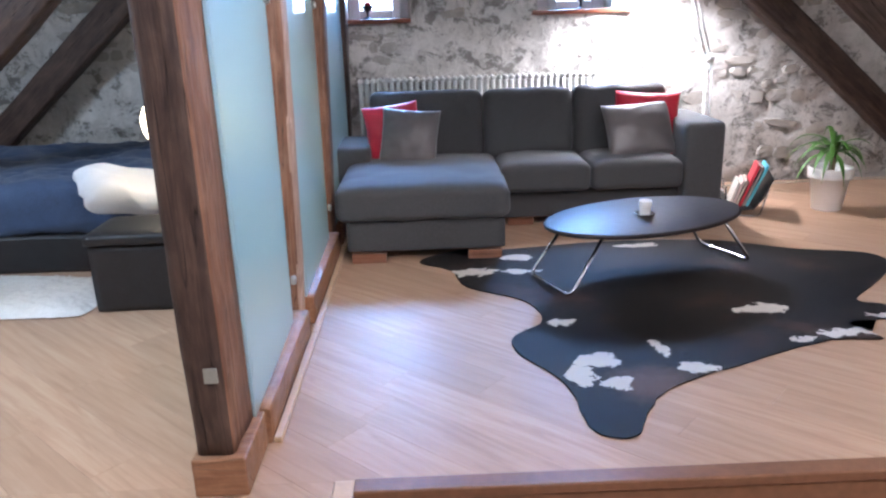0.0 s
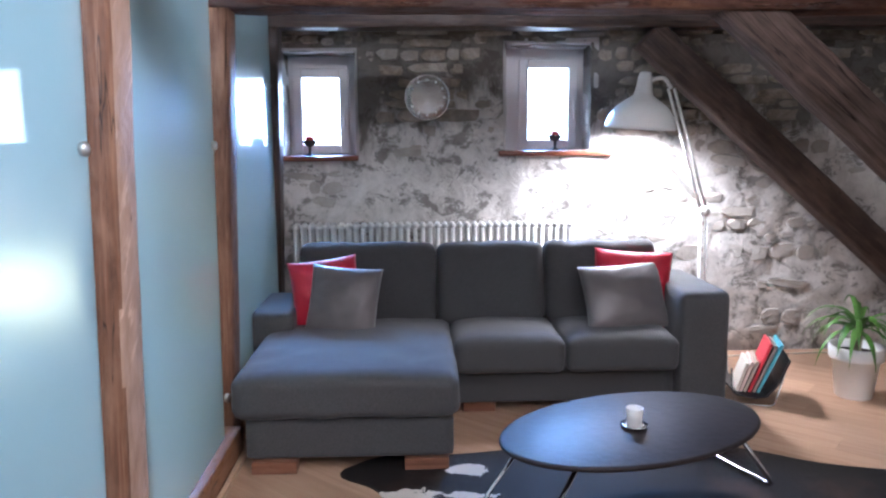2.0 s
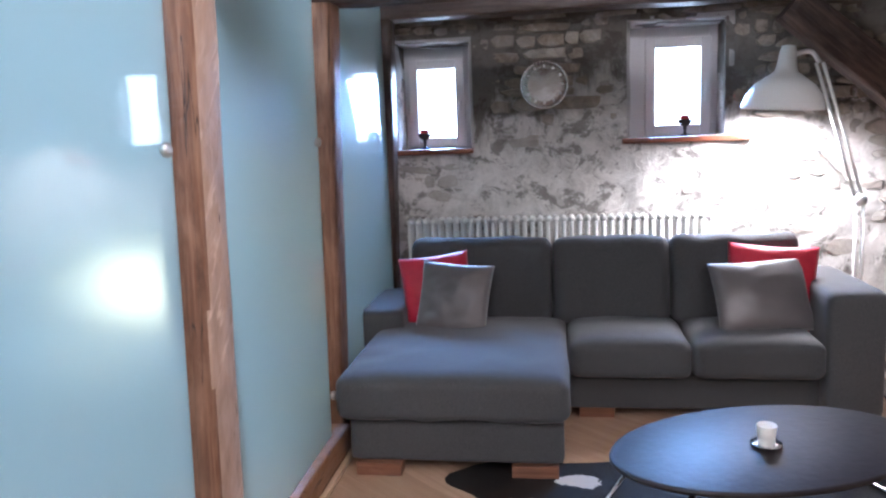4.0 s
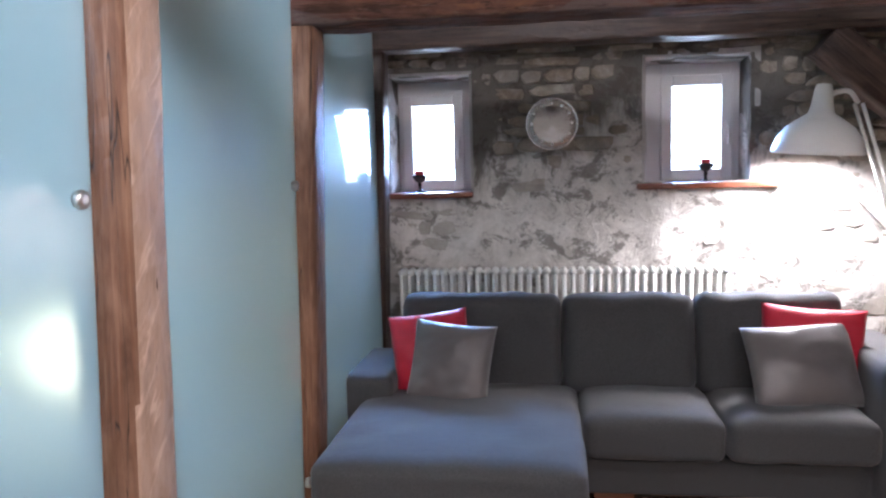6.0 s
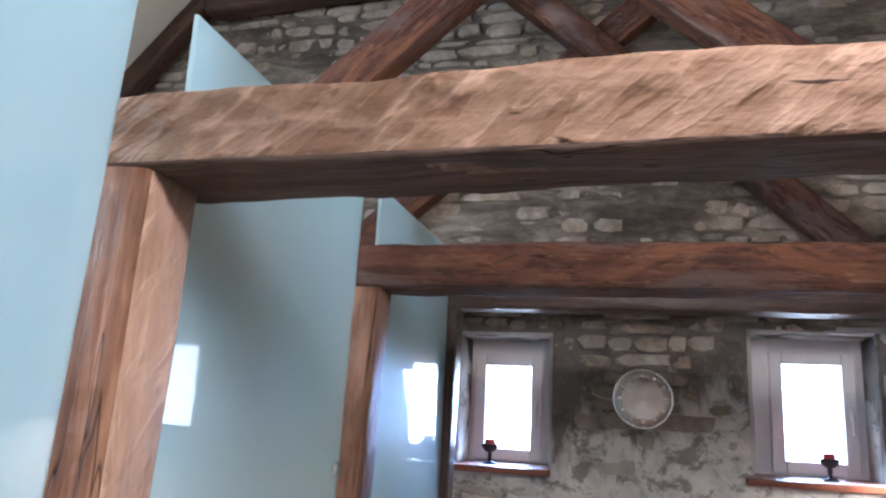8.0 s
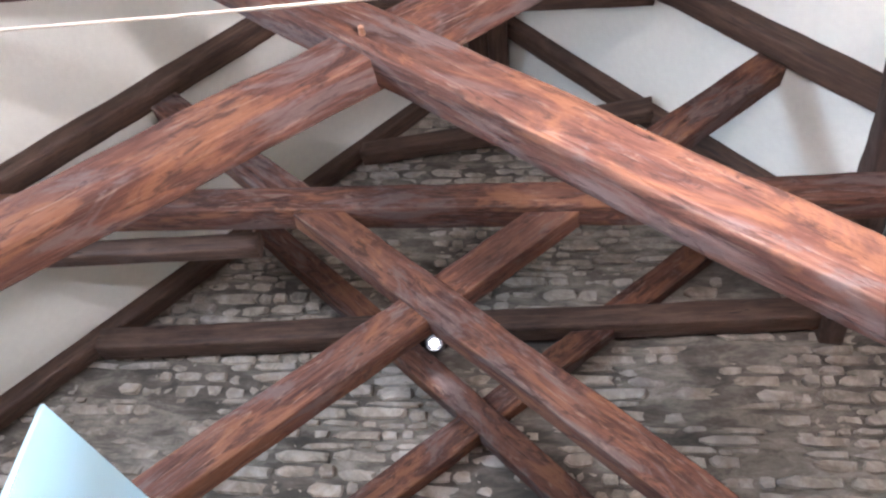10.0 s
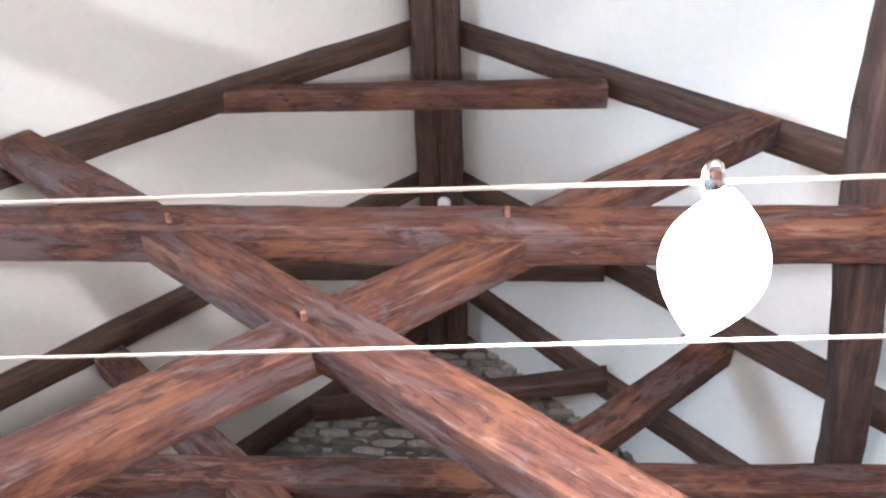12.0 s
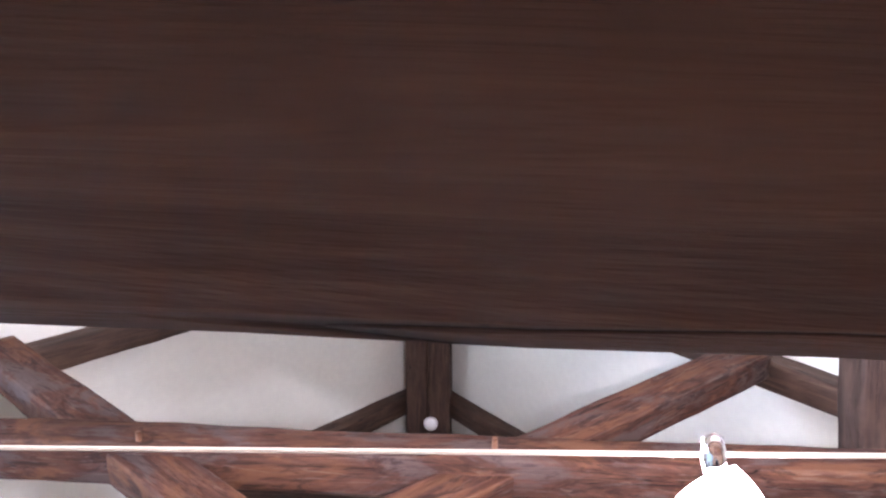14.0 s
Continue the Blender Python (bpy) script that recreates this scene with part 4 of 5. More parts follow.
for bx in (-0.2, 0.9):
    part("bracket", box(bx, bx + 0.03, 5.6, 5.74, 0.32, 0.35), M_RAD, rad)
part("valve", tube([(1.2, 5.555, 0.875), (1.24, 5.555, 0.875), (1.245, 5.555, 0.85)], 0.016, 10), M_WHITE, rad)

# ---- wall clock ----
clock = empty("wall_clock", "round brushed steel wall clock on the stone wall", "clock", pose(0.297, 5.63, 1.669, 90, 0, 0))
part("dial", lathe([(0, 0.022), (0.04, 0.0215), (0.09, 0.02), (0.128, 0.018), (0.137, 0.012), (0.14, -0.002), (0.135, -0.02), (0.06, -0.06), (0, -0.06)], 48), M_CLOCK, clock, smooth=True)
for k in range(12):
    a = radians(30 * k)
    part("hour_mark", lathe([(0, 0.0), (0.0065, 0.0), (0.0065, 0.004), (0, 0.005)], 10, axis=pose(0.108 * math.cos(a), 0.108 * math.sin(a), 0.019)), M_WHITE, clock, "white hour dot")
part("rim", lathe([(0.13, 0.012), (0.131, 0.022), (0.136, 0.025), (0.141, 0.021), (0.143, 0.0), (0.138, -0.01)], 48), M_CHROME, clock, "polished rim", smooth=True)
part("hand", box(-0.002, 0.002, -0.01, 0.06, 0.022, 0.024), M_CLOCK, clock)
part("hand", box(-0.05, 0.01, -0.002, 0.002, 0.0245, 0.0265), M_CLOCK, clock)

# ---- floor lamp ----
fl = empty("floor_lamp", "large white articulated floor lamp, lit, behind the sofa", "floor lamp")
part("base", lathe([(0, 0.0), (0.16, 0.0), (0.165, 0.01), (0.16, 0.022), (0.03, 0.035), (0.02, 0.06), (0, 0.06)], 36, axis=pose(1.98, 5.37, 0)), M_WHITE, fl, smooth=True)
for dx in (-0.018, 0.018):
    part("lower_rod", tube([(1.99 + dx, 5.37, 0.05), (1.965 + dx, 5.35, 0.97)], 0.009, 10), M_WHITE, fl, smooth=True)
    part("upper_rod", tube([(1.965 + dx, 5.35, 0.97), (1.74 + dx, 5.36, 1.70)], 0.009, 10), M_WHITE, fl, smooth=True)
part("knee_joint", lathe([(0, -0.03), (0.03, -0.03), (0.034, 0), (0.03, 0.03), (0, 0.03)], 20, axis=pose(1.965, 5.35, 0.97, 90, 0, 0)), M_WHITE, fl, smooth=True)
hel = [(1.965 + (-0.22) * t + 0.012 * math.cos(t * 150), 5.38, 0.99 + 0.25 * t + 0.012 * math.sin(t * 150)) for t in np.linspace(0, 1, 160)]
part("spring", tube(hel, 0.003, 5), M_STEEL, fl)
part("head_joint", tube(rounded([(1.74, 5.36, 1.70), (1.70, 5.36, 1.765), (1.63, 5.36, 1.755), (1.58, 5.36, 1.72)], 0.03), 0.012, 10), M_WHITE, fl, smooth=True)
prof = [(0.03, 0.325), (0.034, 0.32), (0.04, 0.30), (0.05, 0.22), (0.058, 0.19), (0.095, 0.165), (0.15, 0.125), (0.19, 0.07), (0.207, 0.02), (0.21, 0.0)]
inner = [(r - 0.004, z - 0.002) for r, z in prof[::-1]]
shade = part("shade", lathe([(0, 0.33)] + prof + inner + [(0, 0.31)], 48, axis=pose(SHADE[0], SHADE[1], SHADE[2], 4, 3, 0)), M_WHITE, fl, "white enamelled dome shade", smooth=True)
part("bulb", lathe([(0, 0.07), (0.02, 0.075), (0.035, 0.1), (0.03, 0.13), (0.015, 0.16), (0, 0.16)], 20, axis=pose(SHADE[0], SHADE[1], SHADE[2] + 0.01)), M_BULB, shade, "glowing bulb", smooth=True)

# ---- coffee table ----
TC, TA = (1.05, 3.655), 22
tab = empty("coffee_table", "oval black-stained coffee table on chrome legs", "table", pose(TC[0], TC[1], 0, 0, 0, TA))
bm = bmesh.new()
rings = []
for (s, z) in ((0.0, 0.288), (0.97, 0.288), (0.99, 0.292), (1.0, 0.30), (0.99, 0.308), (0.97, 0.31), (0.0, 0.31)):
    rings.append([bm.verts.new((0.565 * s * math.cos(2 * math.pi * k / 64), 0.335 * s * math.sin(2 * math.pi * k / 64), z)) for k in range(64)] if s else [bm.verts.new((0, 0, z))])
for a, b2 in zip(rings, rings[1:]):
    for k in range(64):
        j = (k + 1) % 64
        bm.faces.new((a[0], b2[j], b2[k]) if len(a) == 1 else ((a[k], a[j], b2[0]) if len(b2) == 1 else (a[k], a[j], b2[j], b2[k])))
part("tabletop", bm, M_TABLE, tab, "black-stained oval top", smooth=True)
for sg in (-1, 1):
    loop = [(sg * 0.36, -0.16, 0.286), (sg * 0.56, -0.19, 0.022), (sg * 0.56, 0.19, 0.022), (sg * 0.36, 0.16, 0.286)]
    part("leg", tube(rounded(loop, 0.05), 0.0095, 12), M_CHROME, tab, "bent chrome tube leg", smooth=True)
part("crossbar", tube([(-0.36, 0, 0.28), (0.36, 0, 0.28)], 0.008, 10), M_CHROME, tab)
cup = empty("candle_glass", "white candle in a small glass dish on the table", "candle", pose(1.045, 3.63, 0.31))
part("dish", lathe([(0, 0), (0.03, 0.0), (0.05, 0.008), (0.052, 0.012), (0.03, 0.008), (0, 0.006)], 28), M_CHROME, cup, smooth=True)
part("candle", lathe([(0, 0.008), (0.026, 0.008), (0.033, 0.075), (0.031, 0.078), (0.026, 0.06), (0, 0.058)], 28), M_WAX, cup, smooth=True)

# ---- cowhide rug ----
RUG = [(-0.12, 3.93), (0.05, 3.76), (0.12, 3.50), (0.38, 3.28), (0.43, 3.03), (0.29, 2.88), (0.28, 2.72), (0.42, 2.45), (0.45, 2.14), (0.51, 2.07), (0.60, 2.08), (0.66, 2.2), (0.79, 2.37), (1.16, 2.56),
       (1.56, 2.72), (1.77, 2.71), (1.72, 2.88), (1.95, 2.92), (1.99, 3.06), (1.91, 3.15), (2.28, 3.52), (2.34, 3.78), (1.97, 3.92), (1.57, 4.14), (0.94, 4.18), (0.39, 4.1), (0.1, 4.12)]
n = len(RUG)
out = []
for k in range(n):
    p0, p1, p2, p3 = (Vector(RUG[(k + d) % n]) for d in (-1, 0, 1, 2))
    for t in (0, 0.2, 0.4, 0.6, 0.8):
        q = 0.5 * ((2 * p1) + (p2 - p0) * t + (2 * p0 - 5 * p1 + 4 * p2 - p3) * t * t + (3 * p1 - p0 - 3 * p2 + p3) * t ** 3)
        w = 0.008 * noise.noise(Vector((q.x * 14, q.y * 14, 0)))
        out.append((q.x + w, q.y - w))
bm = bmesh.new()
lo = [bm.verts.new((x, y, 0.002)) for x, y in out]
hi = [bm.verts.new((x, y, 0.007)) for x, y in out]
bm.faces.new(hi)
for k in range(len(out)):
    j = (k + 1) % len(out)
    bm.faces.new((lo[k], lo[j], hi[j], hi[k]))
bmesh.ops.triangulate(bm, faces=[f for f in bm.faces if len(f.verts) > 4])
tagged(part("cowhide_rug", bm, M_HIDE), "black-brown cowhide rug with pale blotches on the floor", "rug")

# ---- magazine rack ----
rack = empty("magazine_rack", "black leather magazine sling beside the sofa", "magazine rack", pose(2.04, 4.77, 0, 0, 0, -18))
bm = bmesh.new()
W2 = [(-0.2, 0.28), (-0.175, 0.14), (-0.09, 0.055), (0, 0.045), (0.06, 0.055), (0.11, 0.12), (0.165, 0.26)]
loop = W2 + [(x + (0.008 if x < 0 else -0.008) , z + 0.006) for x, z in W2[::-1]]
ends = [[bm.verts.new((x, yy, z)) for x, z in loop] for yy in (-0.16, 0.16)]
for k in range(len(loop)):
    j = (k + 1) % len(loop)
    bm.faces.new((ends[0][k], ends[0][j], ends[1][j], ends[1][k]))
h = len(W2)
for q in ends:
    for k in range(h - 1):
        bm.faces.new((q[k], q[k + 1], q[2 * h - 2 - k], q[2 * h - 1 - k]))
bmesh.ops.recalc_face_normals(bm, faces=bm.faces)
part("sling", bm, M_BLACK, rack)
for yy in (-0.15, 0.15):
    part("foot_frame", tube(rounded([(-0.12, yy, 0.2), (-0.1, yy, 0.008), (0.1, yy, 0.008), (0.14, yy, 0.2)], 0.03), 0.006, 8), M_CHROME, rack, smooth=True)
MAGS = [(-0.085, 17, 0.165, (0.72, 0.66, 0.58), "cream"), (-0.065, 18, 0.175, (0.78, 0.62, 0.56), "pale pink"), (-0.045, 19, 0.18, (0.5, 0.4, 0.33), "tan"), (-0.022, 20, 0.285, (0.55, 0.04, 0.06), "red"), (0.0, 21, 0.28, (0.3, 0.24, 0.22), "grey-brown"), (0.02, 22, 0.29, (0.12, 0.48, 0.6), "turquoise")]
for k, (x, tl, h, col, cn) in enumerate(MAGS):
    mt = plain("paper_" + cn.replace(" ", "_"), col, 0.4, vary=0.1)
    bm = box(-0.008, 0.008, -0.11, 0.11, 0, h, 0.002, 1)
    ob = part("magazine", bm, mt, m=rack.matrix_world @ pose(x, 0, 0.062, 0, tl, 0))
    tagged(ob, cn + " magazine standing in the black sling", "magazine", "magazines in the rack")

# ---- potted plant ----
pot = empty("potted_plant", "green arching leaf plant in a white pot on the floor", "plant", pose(2.61, 4.76, 0))
part("pot", lathe([(0, 0.004), (0.088, 0.0), (0.092, 0.004), (0.118, 0.21), (0.133, 0.212), (0.137, 0.225), (0.14, 0.28), (0.136, 0.288), (0.126, 0.285), (0.122, 0.24), (0, 0.24)], 40), M_WHITE, pot, "white glazed pot", smooth=True)
part("soil", lathe([(0, 0.25), (0.1, 0.247), (0.124, 0.242)], 24), M_SOIL, pot)
part("stem", tube([(0, 0, 0.24), (0.008, 0.004, 0.32), (0.0, 0.008, 0.4)], 0.02, 10, taper=(1.1, 1, 0.7)), M_STEM, pot, smooth=True)
rl = random.Random(7)
for k in range(34):
    a = k * 2.399 + rl.uniform(-0.2, 0.2)
    L = rl.uniform(0.22, 0.38)
    lift = rl.uniform(0.15, 1.15)
    bm = bmesh.new()
    base = Vector((0.004 * math.cos(a), 0.004 * math.sin(a), 0.36 + 0.045 * (k / 34)))
    dirv = Vector((math.cos(a) * math.cos(lift), math.sin(a) * math.cos(lift), math.sin(lift)))
    p, rows = base.copy(), []
    steps = 9
    for s in range(steps + 1):
        t = s / steps
        wdt = 0.015 * (math.sin(math.pi * min(1, t * 0.85 + 0.18)) ** 0.8) * (1 - t ** 4) + 0.001
        sd = Vector((-math.sin(a), math.cos(a), 0))
        upn = sd.cross(dirv)
        rows.append([bm.verts.new(p - sd * wdt), bm.verts.new(p - upn * wdt * 0.35), bm.verts.new(p + sd * wdt)])
        p += dirv * (L / steps)
        dirv = (dirv + Vector((0, 0, -0.24 - 0.2 * t))).normalized()
    for r0, r1 in zip(rows, rows[1:]):
        for q in (0, 1):
            bm.faces.new((r0[q], r0[q + 1], r1[q + 1], r1[q]))
    part("leaf", bm, M_LEAF, pot, smooth=True)
cord = tagged(part("power_cord", tube([(1.95, 5.46, 0.008), (2.3, 5.52, 0.008), (2.8, 5.55, 0.008), (3.4, 5.57, 0.008), (4.2, 5.58, 0.008)], 0.006, 8), M_CORD), "white power cord along the foot of the wall", "cable")

# ---- candlesticks on the sills ----
for (x, z) in ((-0.46, 1.312), (1.13, 1.336)):
    cs = empty("candle_holder", "dark goblet candle holder with a red candle on the sill", "candle holder", pose(x, 5.78, z), group="candle holders")
    part("goblet", lathe([(0, 0), (0.036, 0.0), (0.038, 0.005), (0.012, 0.014), (0.008, 0.03), (0.012, 0.045), (0.009, 0.055), (0.03, 0.068), (0.042, 0.085), (0.044, 0.1), (0.036, 0.1), (0.03, 0.085), (0, 0.08)], 24), M_IRON, cs, smooth=True)
    part("candle", lathe([(0, 0.08), (0.026, 0.08), (0.027, 0.12), (0.02, 0.126), (0, 0.122)], 20), M_CANDLE, cs, smooth=True)

# ---- cable lamps ----
wires = empty("cable_light_wires", "pair of taut pale low-voltage wires across the attic", "cable lighting")
for (y0, y1) in ((2.187, 2.162), (2.386, 2.348)):
    part("wire", tube([(-3.0, y0 + 0.09, 2.5), (-0.1, y0, 2.5), (0.75, y1, 2.5), (3.1, y1 - 0.07, 2.5)], 0.0023, 6), M_CORD, wires)
for (x, y, z) in (BULB,):
    cl = empty("cable_lamp", "lit teardrop glass lamp clipped between two wires", "ceiling lamp", pose(x, y, z))
    ax = pose(0, 0, 0, 82, 0, 6)
    # the glass is drawn larger, with the lamp's glare built into its shape
    part("glass", lathe([(0.053 * math.sin(math.pi * t) ** 0.85 * (1 - 0.2 * t), -0.078 + 0.155 * t) for t in np.linspace(0, 1, 22)], 40, axis=ax @ pose(0, 0, 0, 180, 0, 0)), M_BULB, cl, "glowing glass enlarged to include its glare", smooth=True)
    part("socket", lathe([(0, -0.105), (0.011, -0.1), (0.014, -0.085), (0.012, -0.07), (0, -0.07)], 16, axis=pose(0, 0, 0, -98, 0, -6) @ Matrix.Diagonal((0.7, 0.7, 1, 1))), M_CHROME, cl, smooth=True)
    part("clip", tube([(0, 0.075, 0.0), (0, 0.115, 0.04)], 0.004, 8), M_CHROME, cl)
# unseen wires and lamp bodies, added as fittings for the rear lights
rear = copy_thing(wires, pose(0, -1.84, 0))
rear["label"] = "added unseen pair of pale low-voltage wires nearer the entrance"
for rx in (1.6, 0.1):
    tagged(copy_thing(cl, pose(rx, 0.4, 2.46)), "added unseen lit teardrop lamp on the second pair of wires", group="rear cable lamps")
det = tagged(part("smoke_detector", lathe([(0, -0.028), (0.03, -0.028), (0.045, -0.02), (0.048, 0.0), (0, 0.0)], 28, axis=pose(0.07, 4.33, 6.26)), M_WHITE, smooth=True), "small white round smoke detector under the ridge beam", "smoke detector")
sp = empty("spot_lamp", "small lit spot lamp on the gable truss", "spot lamp", look((-0.2, 5.44, 3.87), (0.1, 2.0, 2.0)))
part("housing", lathe([(0, 0.09), (0.03, 0.085), (0.045, 0.05), (0.05, 0.0), (0.045, 0.0), (0.04, 0.02), (0, 0.03)], 24), M_IRON, sp, smooth=True)
part("lens", lathe([(0, 0.012), (0.022, 0.01), (0.024, 0.015), (0, 0.016)], 24), M_SPOT, sp, "glowing lens")
part("stalk", tube([(0, 0, 0.08), (0.0, 0.02, 0.14)], 0.008, 8), M_IRON, sp)

# ---- bedroom ----
bed = empty("bed", "low dark bed with a rumpled blue-grey bedspread", "bed", pose(0, 0, 0))
part("bed_frame", box(-3.64, -1.64, 3.99, 5.5, 0.0, 0.22, 0.02), M_BLACK, bed)
bm = soft_box(2.04, 1.58, 0.3, 0.09, 0.02, 60, wrinkle=0.0)
for v in bm.verts:
    v.co.z += 0.03 * noise.noise(v.co * 3.0) + 0.1 * (0.35 - abs(noise.noise(Vector((v.co.x * 3.0 + v.co.y * 2.5, v.co.y * 6 - v.co.x * 2, 2))))) + 0.012 * noise.noise(v.co * 13.0)
    v.co.y += 0.02 * noise.noise(v.co * 5.0)
part("bedspread", bm, M_BLUE, bed, m=pose(-2.64, 4.76, 0.33), smooth=True)
duv = soft_box(0.5, 0.42, 0.13, 0.06, 0.03, 18, wrinkle=0.03)
tagged(part("bed_pillow", duv, M_SHEET, m=pose(-1.70, 4.0, 0.445, 14, 16, 38), smooth=True), "rumpled white pillow on the bed", "pillow")
bl = empty("bedside_lamp", "lit white globe lamp on a slim stand by the bed", "floor lamp", pose(-1.365, 3.87, 0.06))
part("globe", lathe([(0.15 * math.sin(math.pi * t / 16), 0.78 - 0.15 * math.cos(math.pi * t / 16)) for t in range(17)], 32), M_SHADE2, bl, smooth=True)
part("stand", lathe([(0, -0.06), (0.1, -0.06), (0.1, -0.048), (0.012, -0.04), (0.01, 0.632), (0, 0.632)], 20), M_IRON, bl, smooth=True)
tr = empty("storage_ottoman", "black leather storage ottoman at the foot of the bed", "ottoman", pose(-1.45, 3.53, 0, 0, 0, 1))
part("box", soft_box(0.44, 0.36, 0.33, 0.012, 0, 8, wrinkle=0.002), M_BLACK, tr, m=pose(0, 0, 0.166), smooth=True)
part("lid", soft_box(0.47, 0.39, 0.055, 0.02, 0.012, 10, wrinkle=0.002), M_BLACK, tr, m=pose(0, 0, 0.358), smooth=True)
fr = bmesh.new()
bmesh.ops.create_grid(fr, x_segments=60, y_segments=40, size=1)
for v in fr.verts:
    a = math.atan2(v.co.y, v.co.x)
    s = 0.85 + 0.12 * noise.noise(Vector((math.cos(a) * 1.5, math.sin(a) * 1.5, 2)))
    edge = max(abs(v.co.x), abs(v.co.y))
    z = 0.05 * (1 - edge ** 6) + 0.016 * noise.noise(Vector((v.co.x * 22, v.co.y * 14, 1))) + 0.01 * noise.noise(Vector((v.co.x * 50, v.co.y * 34, 1)))
    fr_r = s * (1 - 0.16 * (v.co.x * v.co.y) ** 2)
    v.co = Vector((v.co.x * 0.6 * fr_r, v.co.y * 0.33 * fr_r, max(0.003, z)))
tagged(part("sheepskin_rug", fr, M_FUR, m=pose(-2.15, 3.58, 0.004, 0, 0, -6), smooth=True), "fluffy white sheepskin on the floor by the bed", "rug")

# ---- floor planks ----
PA, PW, PL = -42.0, 0.186, 1.28
mp = pose(0, 0, 0, 0, 0, PA)
inv = mp.inverted()
rp = random.Random(3)
corners = [inv @ Vector((x, y, 0)) for x in (-5.6, 5.7) for y in (-2.5, 5.7)]
u0, u1 = min(q.x for q in corners), max(q.x for q in corners)
v0, v1 = min(q.y for q in corners), max(q.y for q in corners)


def clip_poly(poly, a, b2, c2):
    """Keep the side of a*x + b*y <= c."""
    res = []
    for (p, q) in zip(poly, poly[1:] + poly[:1]):
        dp, dq = a * p[0] + b2 * p[1] - c2, a * q[0] + b2 * q[1] - c2
        if dp <= 0:
            res.append(p)
        if dp * dq < 0:
            t = dp / (dp - dq)
            res.append((p[0] + (q[0] - p[0]) * t, p[1] + (q[1] - p[1]) * t))
    return res


REGIONS = [((-5.6, 5.7), (1.9, 5.66)), ((-5.6, -0.362), (-2.5, 1.9))]
singles, rest_v, rest_f = 0, [], []
v = v0
row = 0
while v < v1:
    u = u0 - rp.random() * PL
    while u < u1:
        quad = [(u + 0.0003, v + 0.0003), (u + PL - 0.0003, v + 0.0003), (u + PL - 0.0003, v + PW - 0.0003), (u + 0.0003, v + PW - 0.0003)]
        wq = [tuple((mp @ Vector((x, y, 0)))[:2]) for x, y in quad]
        for (xa, xb), (ya, yb) in REGIONS:
            poly = wq
            for (a, b2, c2) in ((1, 0, xb), (-1, 0, -xa), (0, 1, yb), (0, -1, -ya)):
                poly = clip_poly(poly, a, b2, c2) if poly else poly
            if len(poly) < 3:
                continue
            cxm, cym = sum(p[0] for p in poly) / len(poly), sum(p[1] for p in poly) / len(poly)
            k = len(poly)
            loc = [inv @ Vector((x, y, 0)) for x, y in poly]
            cu, cv = sum(p.x for p in loc) / k, sum(p.y for p in loc) / k
            top = [(p.x - cu, p.y - cv, 0.0) for p in loc]
            mid2 = [(p.x - cu, p.y - cv, -0.0007) for p in loc]
            ins = [((p.x - cu) * (1 - 0.0008 / max(0.01, abs(p.x - cu))), (p.y - cv) * (1 - 0.0008 / max(0.01, abs(p.y - cv))), 0.0) for p in loc]
            bot = [(p[0], p[1], -0.012) for p in top]
            vv = ins + mid2 + bot
            ff = [tuple(range(k))] + [(i2, k + i2, k + (i2 + 1) % k, (i2 + 1) % k)[::1] for i2 in range(k)] + [(k + i2, 2 * k + i2, 2 * k + (i2 + 1) % k, k + (i2 + 1) % k) for i2 in range(k)]
            if -2.3 < cxm < 3.0 and 1.8 < cym < 5.2 and singles < 300:
                singles += 1
                part("plank", (vv, ff), M_FLOOR, floor, m=mp @ pose(cu, cv, 0))
            else:
                o = len(rest_v)
                rest_v += [(x + cu, y + cv, z) for x, y, z in vv]
                rest_f += [tuple(o + q for q in f) for f in ff]
        u += PL
    v += PW
tagged(part("planks", (rest_v, rest_f), M_FLOOR, floor, m=mp), kind="stuff")

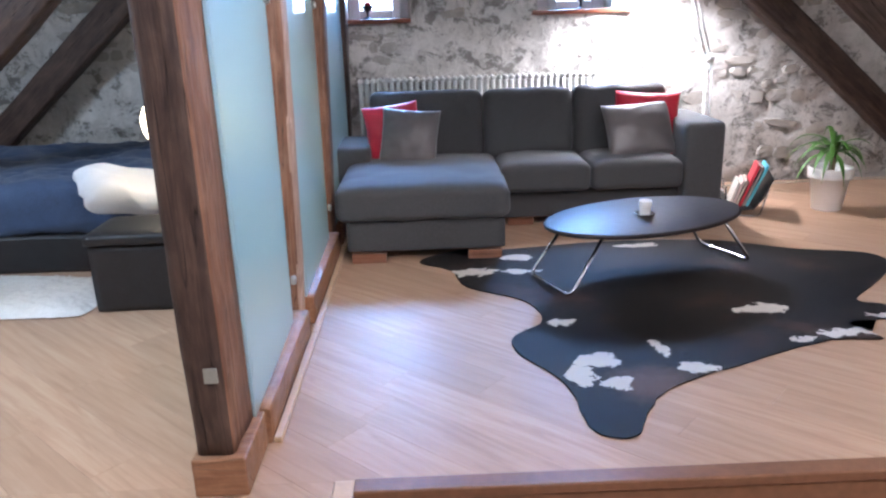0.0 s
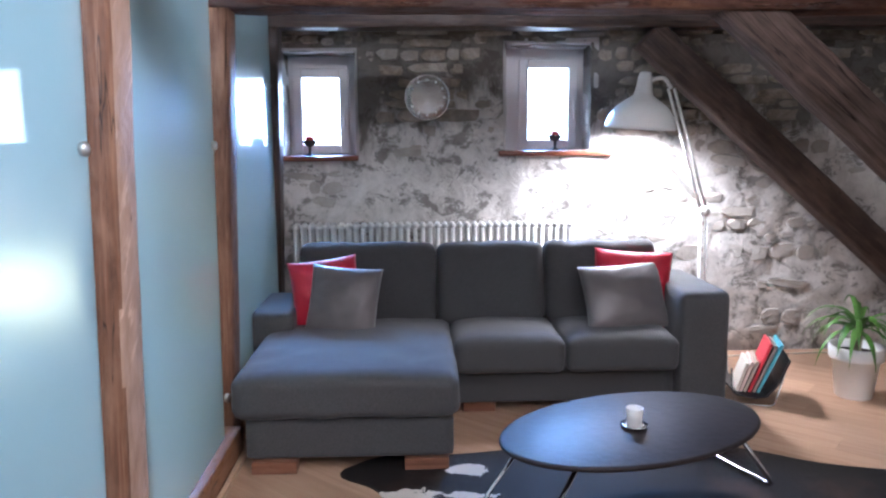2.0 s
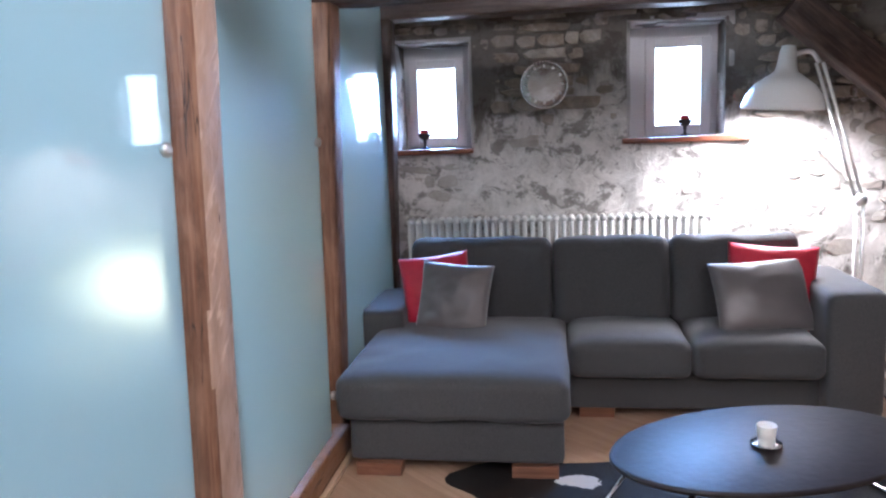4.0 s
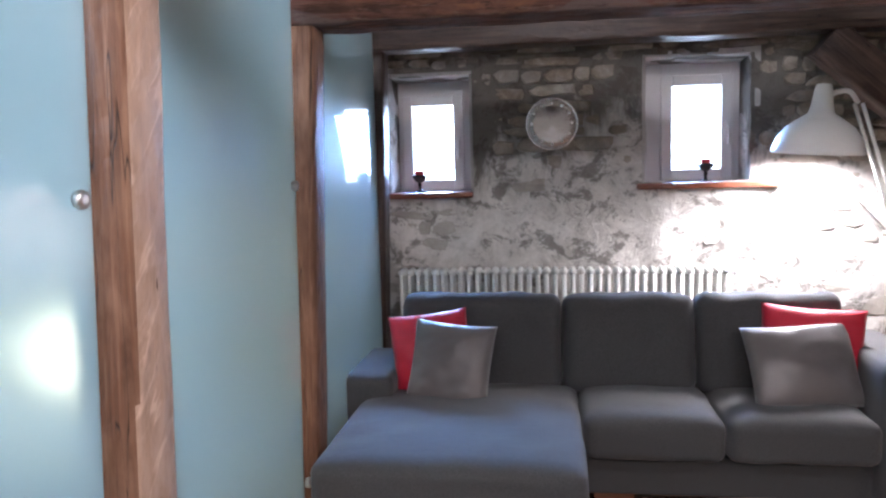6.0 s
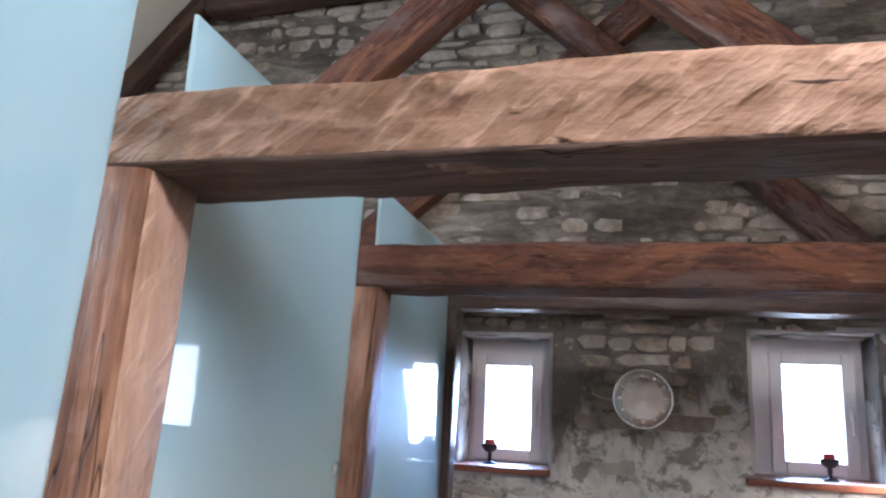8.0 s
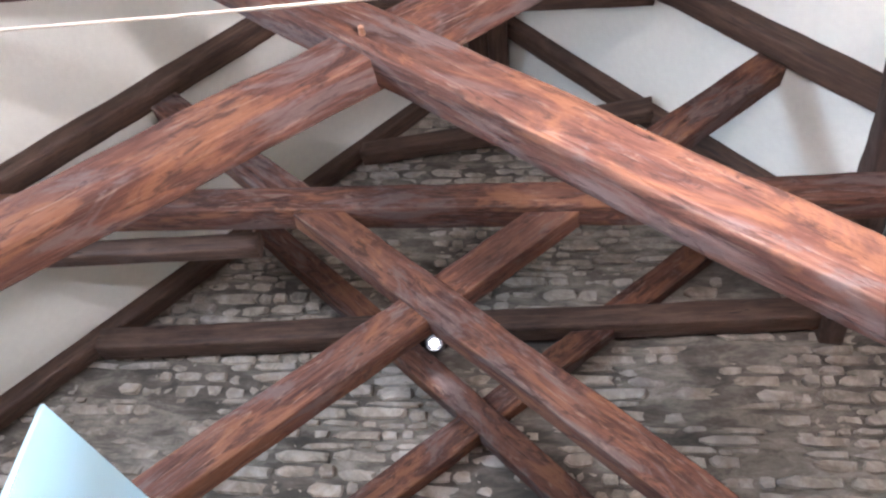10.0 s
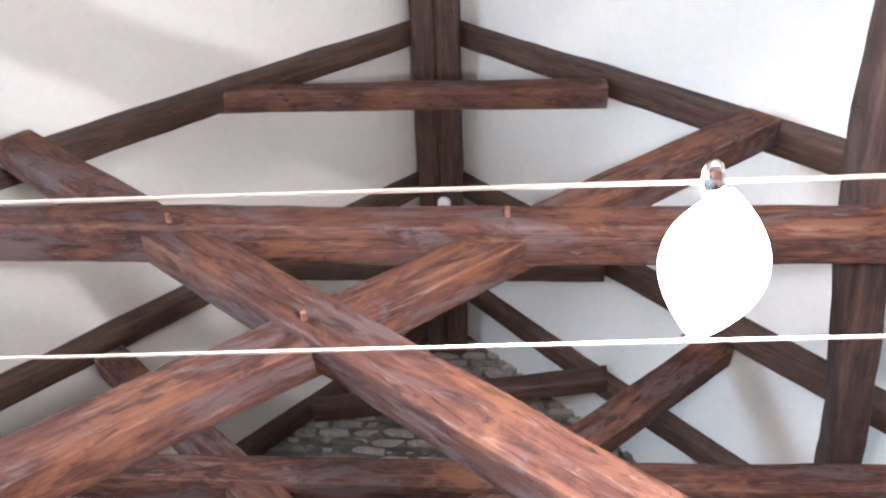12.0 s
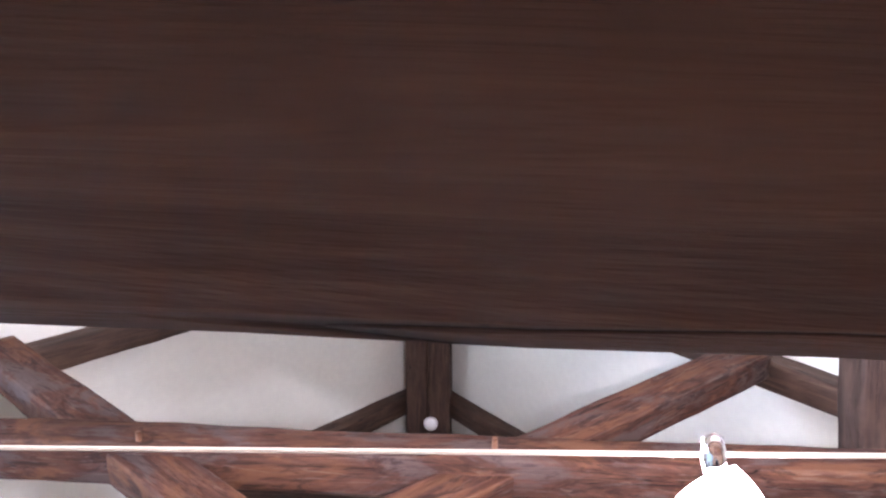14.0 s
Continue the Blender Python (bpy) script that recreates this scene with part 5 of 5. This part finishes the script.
# ---- stones of the gable wall ----
rs = random.Random(11)
variants = []
for k in range(14):
    nn = 9
    outer = []
    for q in range(nn):
        a = 2 * math.pi * q / nn
        ca, sa = math.cos(a), math.sin(a)
        sq = 1 / max(abs(ca), abs(sa)) ** 1.0
        outer.append((0.5 * ca * sq * rs.uniform(0.86, 1.03), 0.5 * sa * sq * rs.uniform(0.86, 1.03)))
    vv = [(x, 0.08, z) for x, z in outer] + [(x, -0.006 - rs.uniform(0, 0.006), z) for x, z in outer] + [(x * rs.uniform(0.82, 0.93), -0.018 - rs.uniform(0, 0.01), z * rs.uniform(0.76, 0.9)) for x, z in outer] + [(rs.uniform(-0.15, 0.15), -0.024, rs.uniform(-0.15, 0.15))]
    ff = [(q, (q + 1) % nn, nn + (q + 1) % nn, nn + q) for q in range(nn)] + [(nn + q, nn + (q + 1) % nn, 2 * nn + (q + 1) % nn, 2 * nn + q) for q in range(nn)] + [(2 * nn + q, 2 * nn + (q + 1) % nn, 3 * nn) for q in range(nn)]
    me = bpy.data.meshes.new("stone")
    me.from_pydata(vv, [], ff)
    me.materials.append(M_STONE)
    variants.append((me, np.array(vv), ff))
rest_v, rest_f = [], []
nsingle = 0
z = 0.0
while z < 6.7:
    brick = z > 4.95
    h = 0.062 if brick else (rs.uniform(0.045, 0.115) if z < 1.4 else rs.uniform(0.03, 0.085))
    half = min(4.6, max(0.0, (RZ + 0.1 - z) / SLOPE))
    x = RX - half + rs.uniform(0, 0.1)
    while x < RX + half:
        w = rs.uniform(0.19, 0.23) if brick else (rs.uniform(0.06, 0.14) if rs.random() < 0.45 else rs.uniform(0.12, 0.27 if z < 1.4 else 0.36))
        cx2, cz = x + w / 2, z + h / 2 + rs.uniform(-0.012, 0.012)
        x += w + rs.uniform(0.004, 0.026)
        if in_window(cx2, cz, 0.02) or in_window(cx2 - w / 2, cz, 0.01) or in_window(cx2 + w / 2, cz, 0.01):
            continue
        me, va, ff = variants[rs.randrange(14)]
        out_by = (rs.uniform(-0.028, 0.008) - 0.02 * plaster_cover(cx2, cz)) if cz < 1.46 else rs.uniform(-0.02, 0.016)
        tilt = rs.uniform(-9, 9) if cz < 1.4 else rs.uniform(-3, 3)
        m = pose(cx2, WALL_Y + 0.008 - out_by, cz, rs.uniform(-5, 5), tilt, rs.uniform(-5, 5)) @ Matrix.Diagonal((w * 1.02, 1.0, h * 1.02, 1))
        if 1.35 < cx2 < 3.0 and 0.15 < cz < 1.95 and nsingle < 300:
            nsingle += 1
            o = new("stone", me)
            o.parent = gable
            o.matrix_local = m
        else:
            o = len(rest_v)
            R = np.array(m)
            rest_v += (va @ R[:3, :3].T + R[:3, 3]).tolist()
            rest_f += [tuple(o + q for q in f) for f in ff]
    z += h + rs.uniform(0.005, 0.02)
tagged(part("stones", (rest_v, rest_f), M_STONE, gable), kind="stuff")
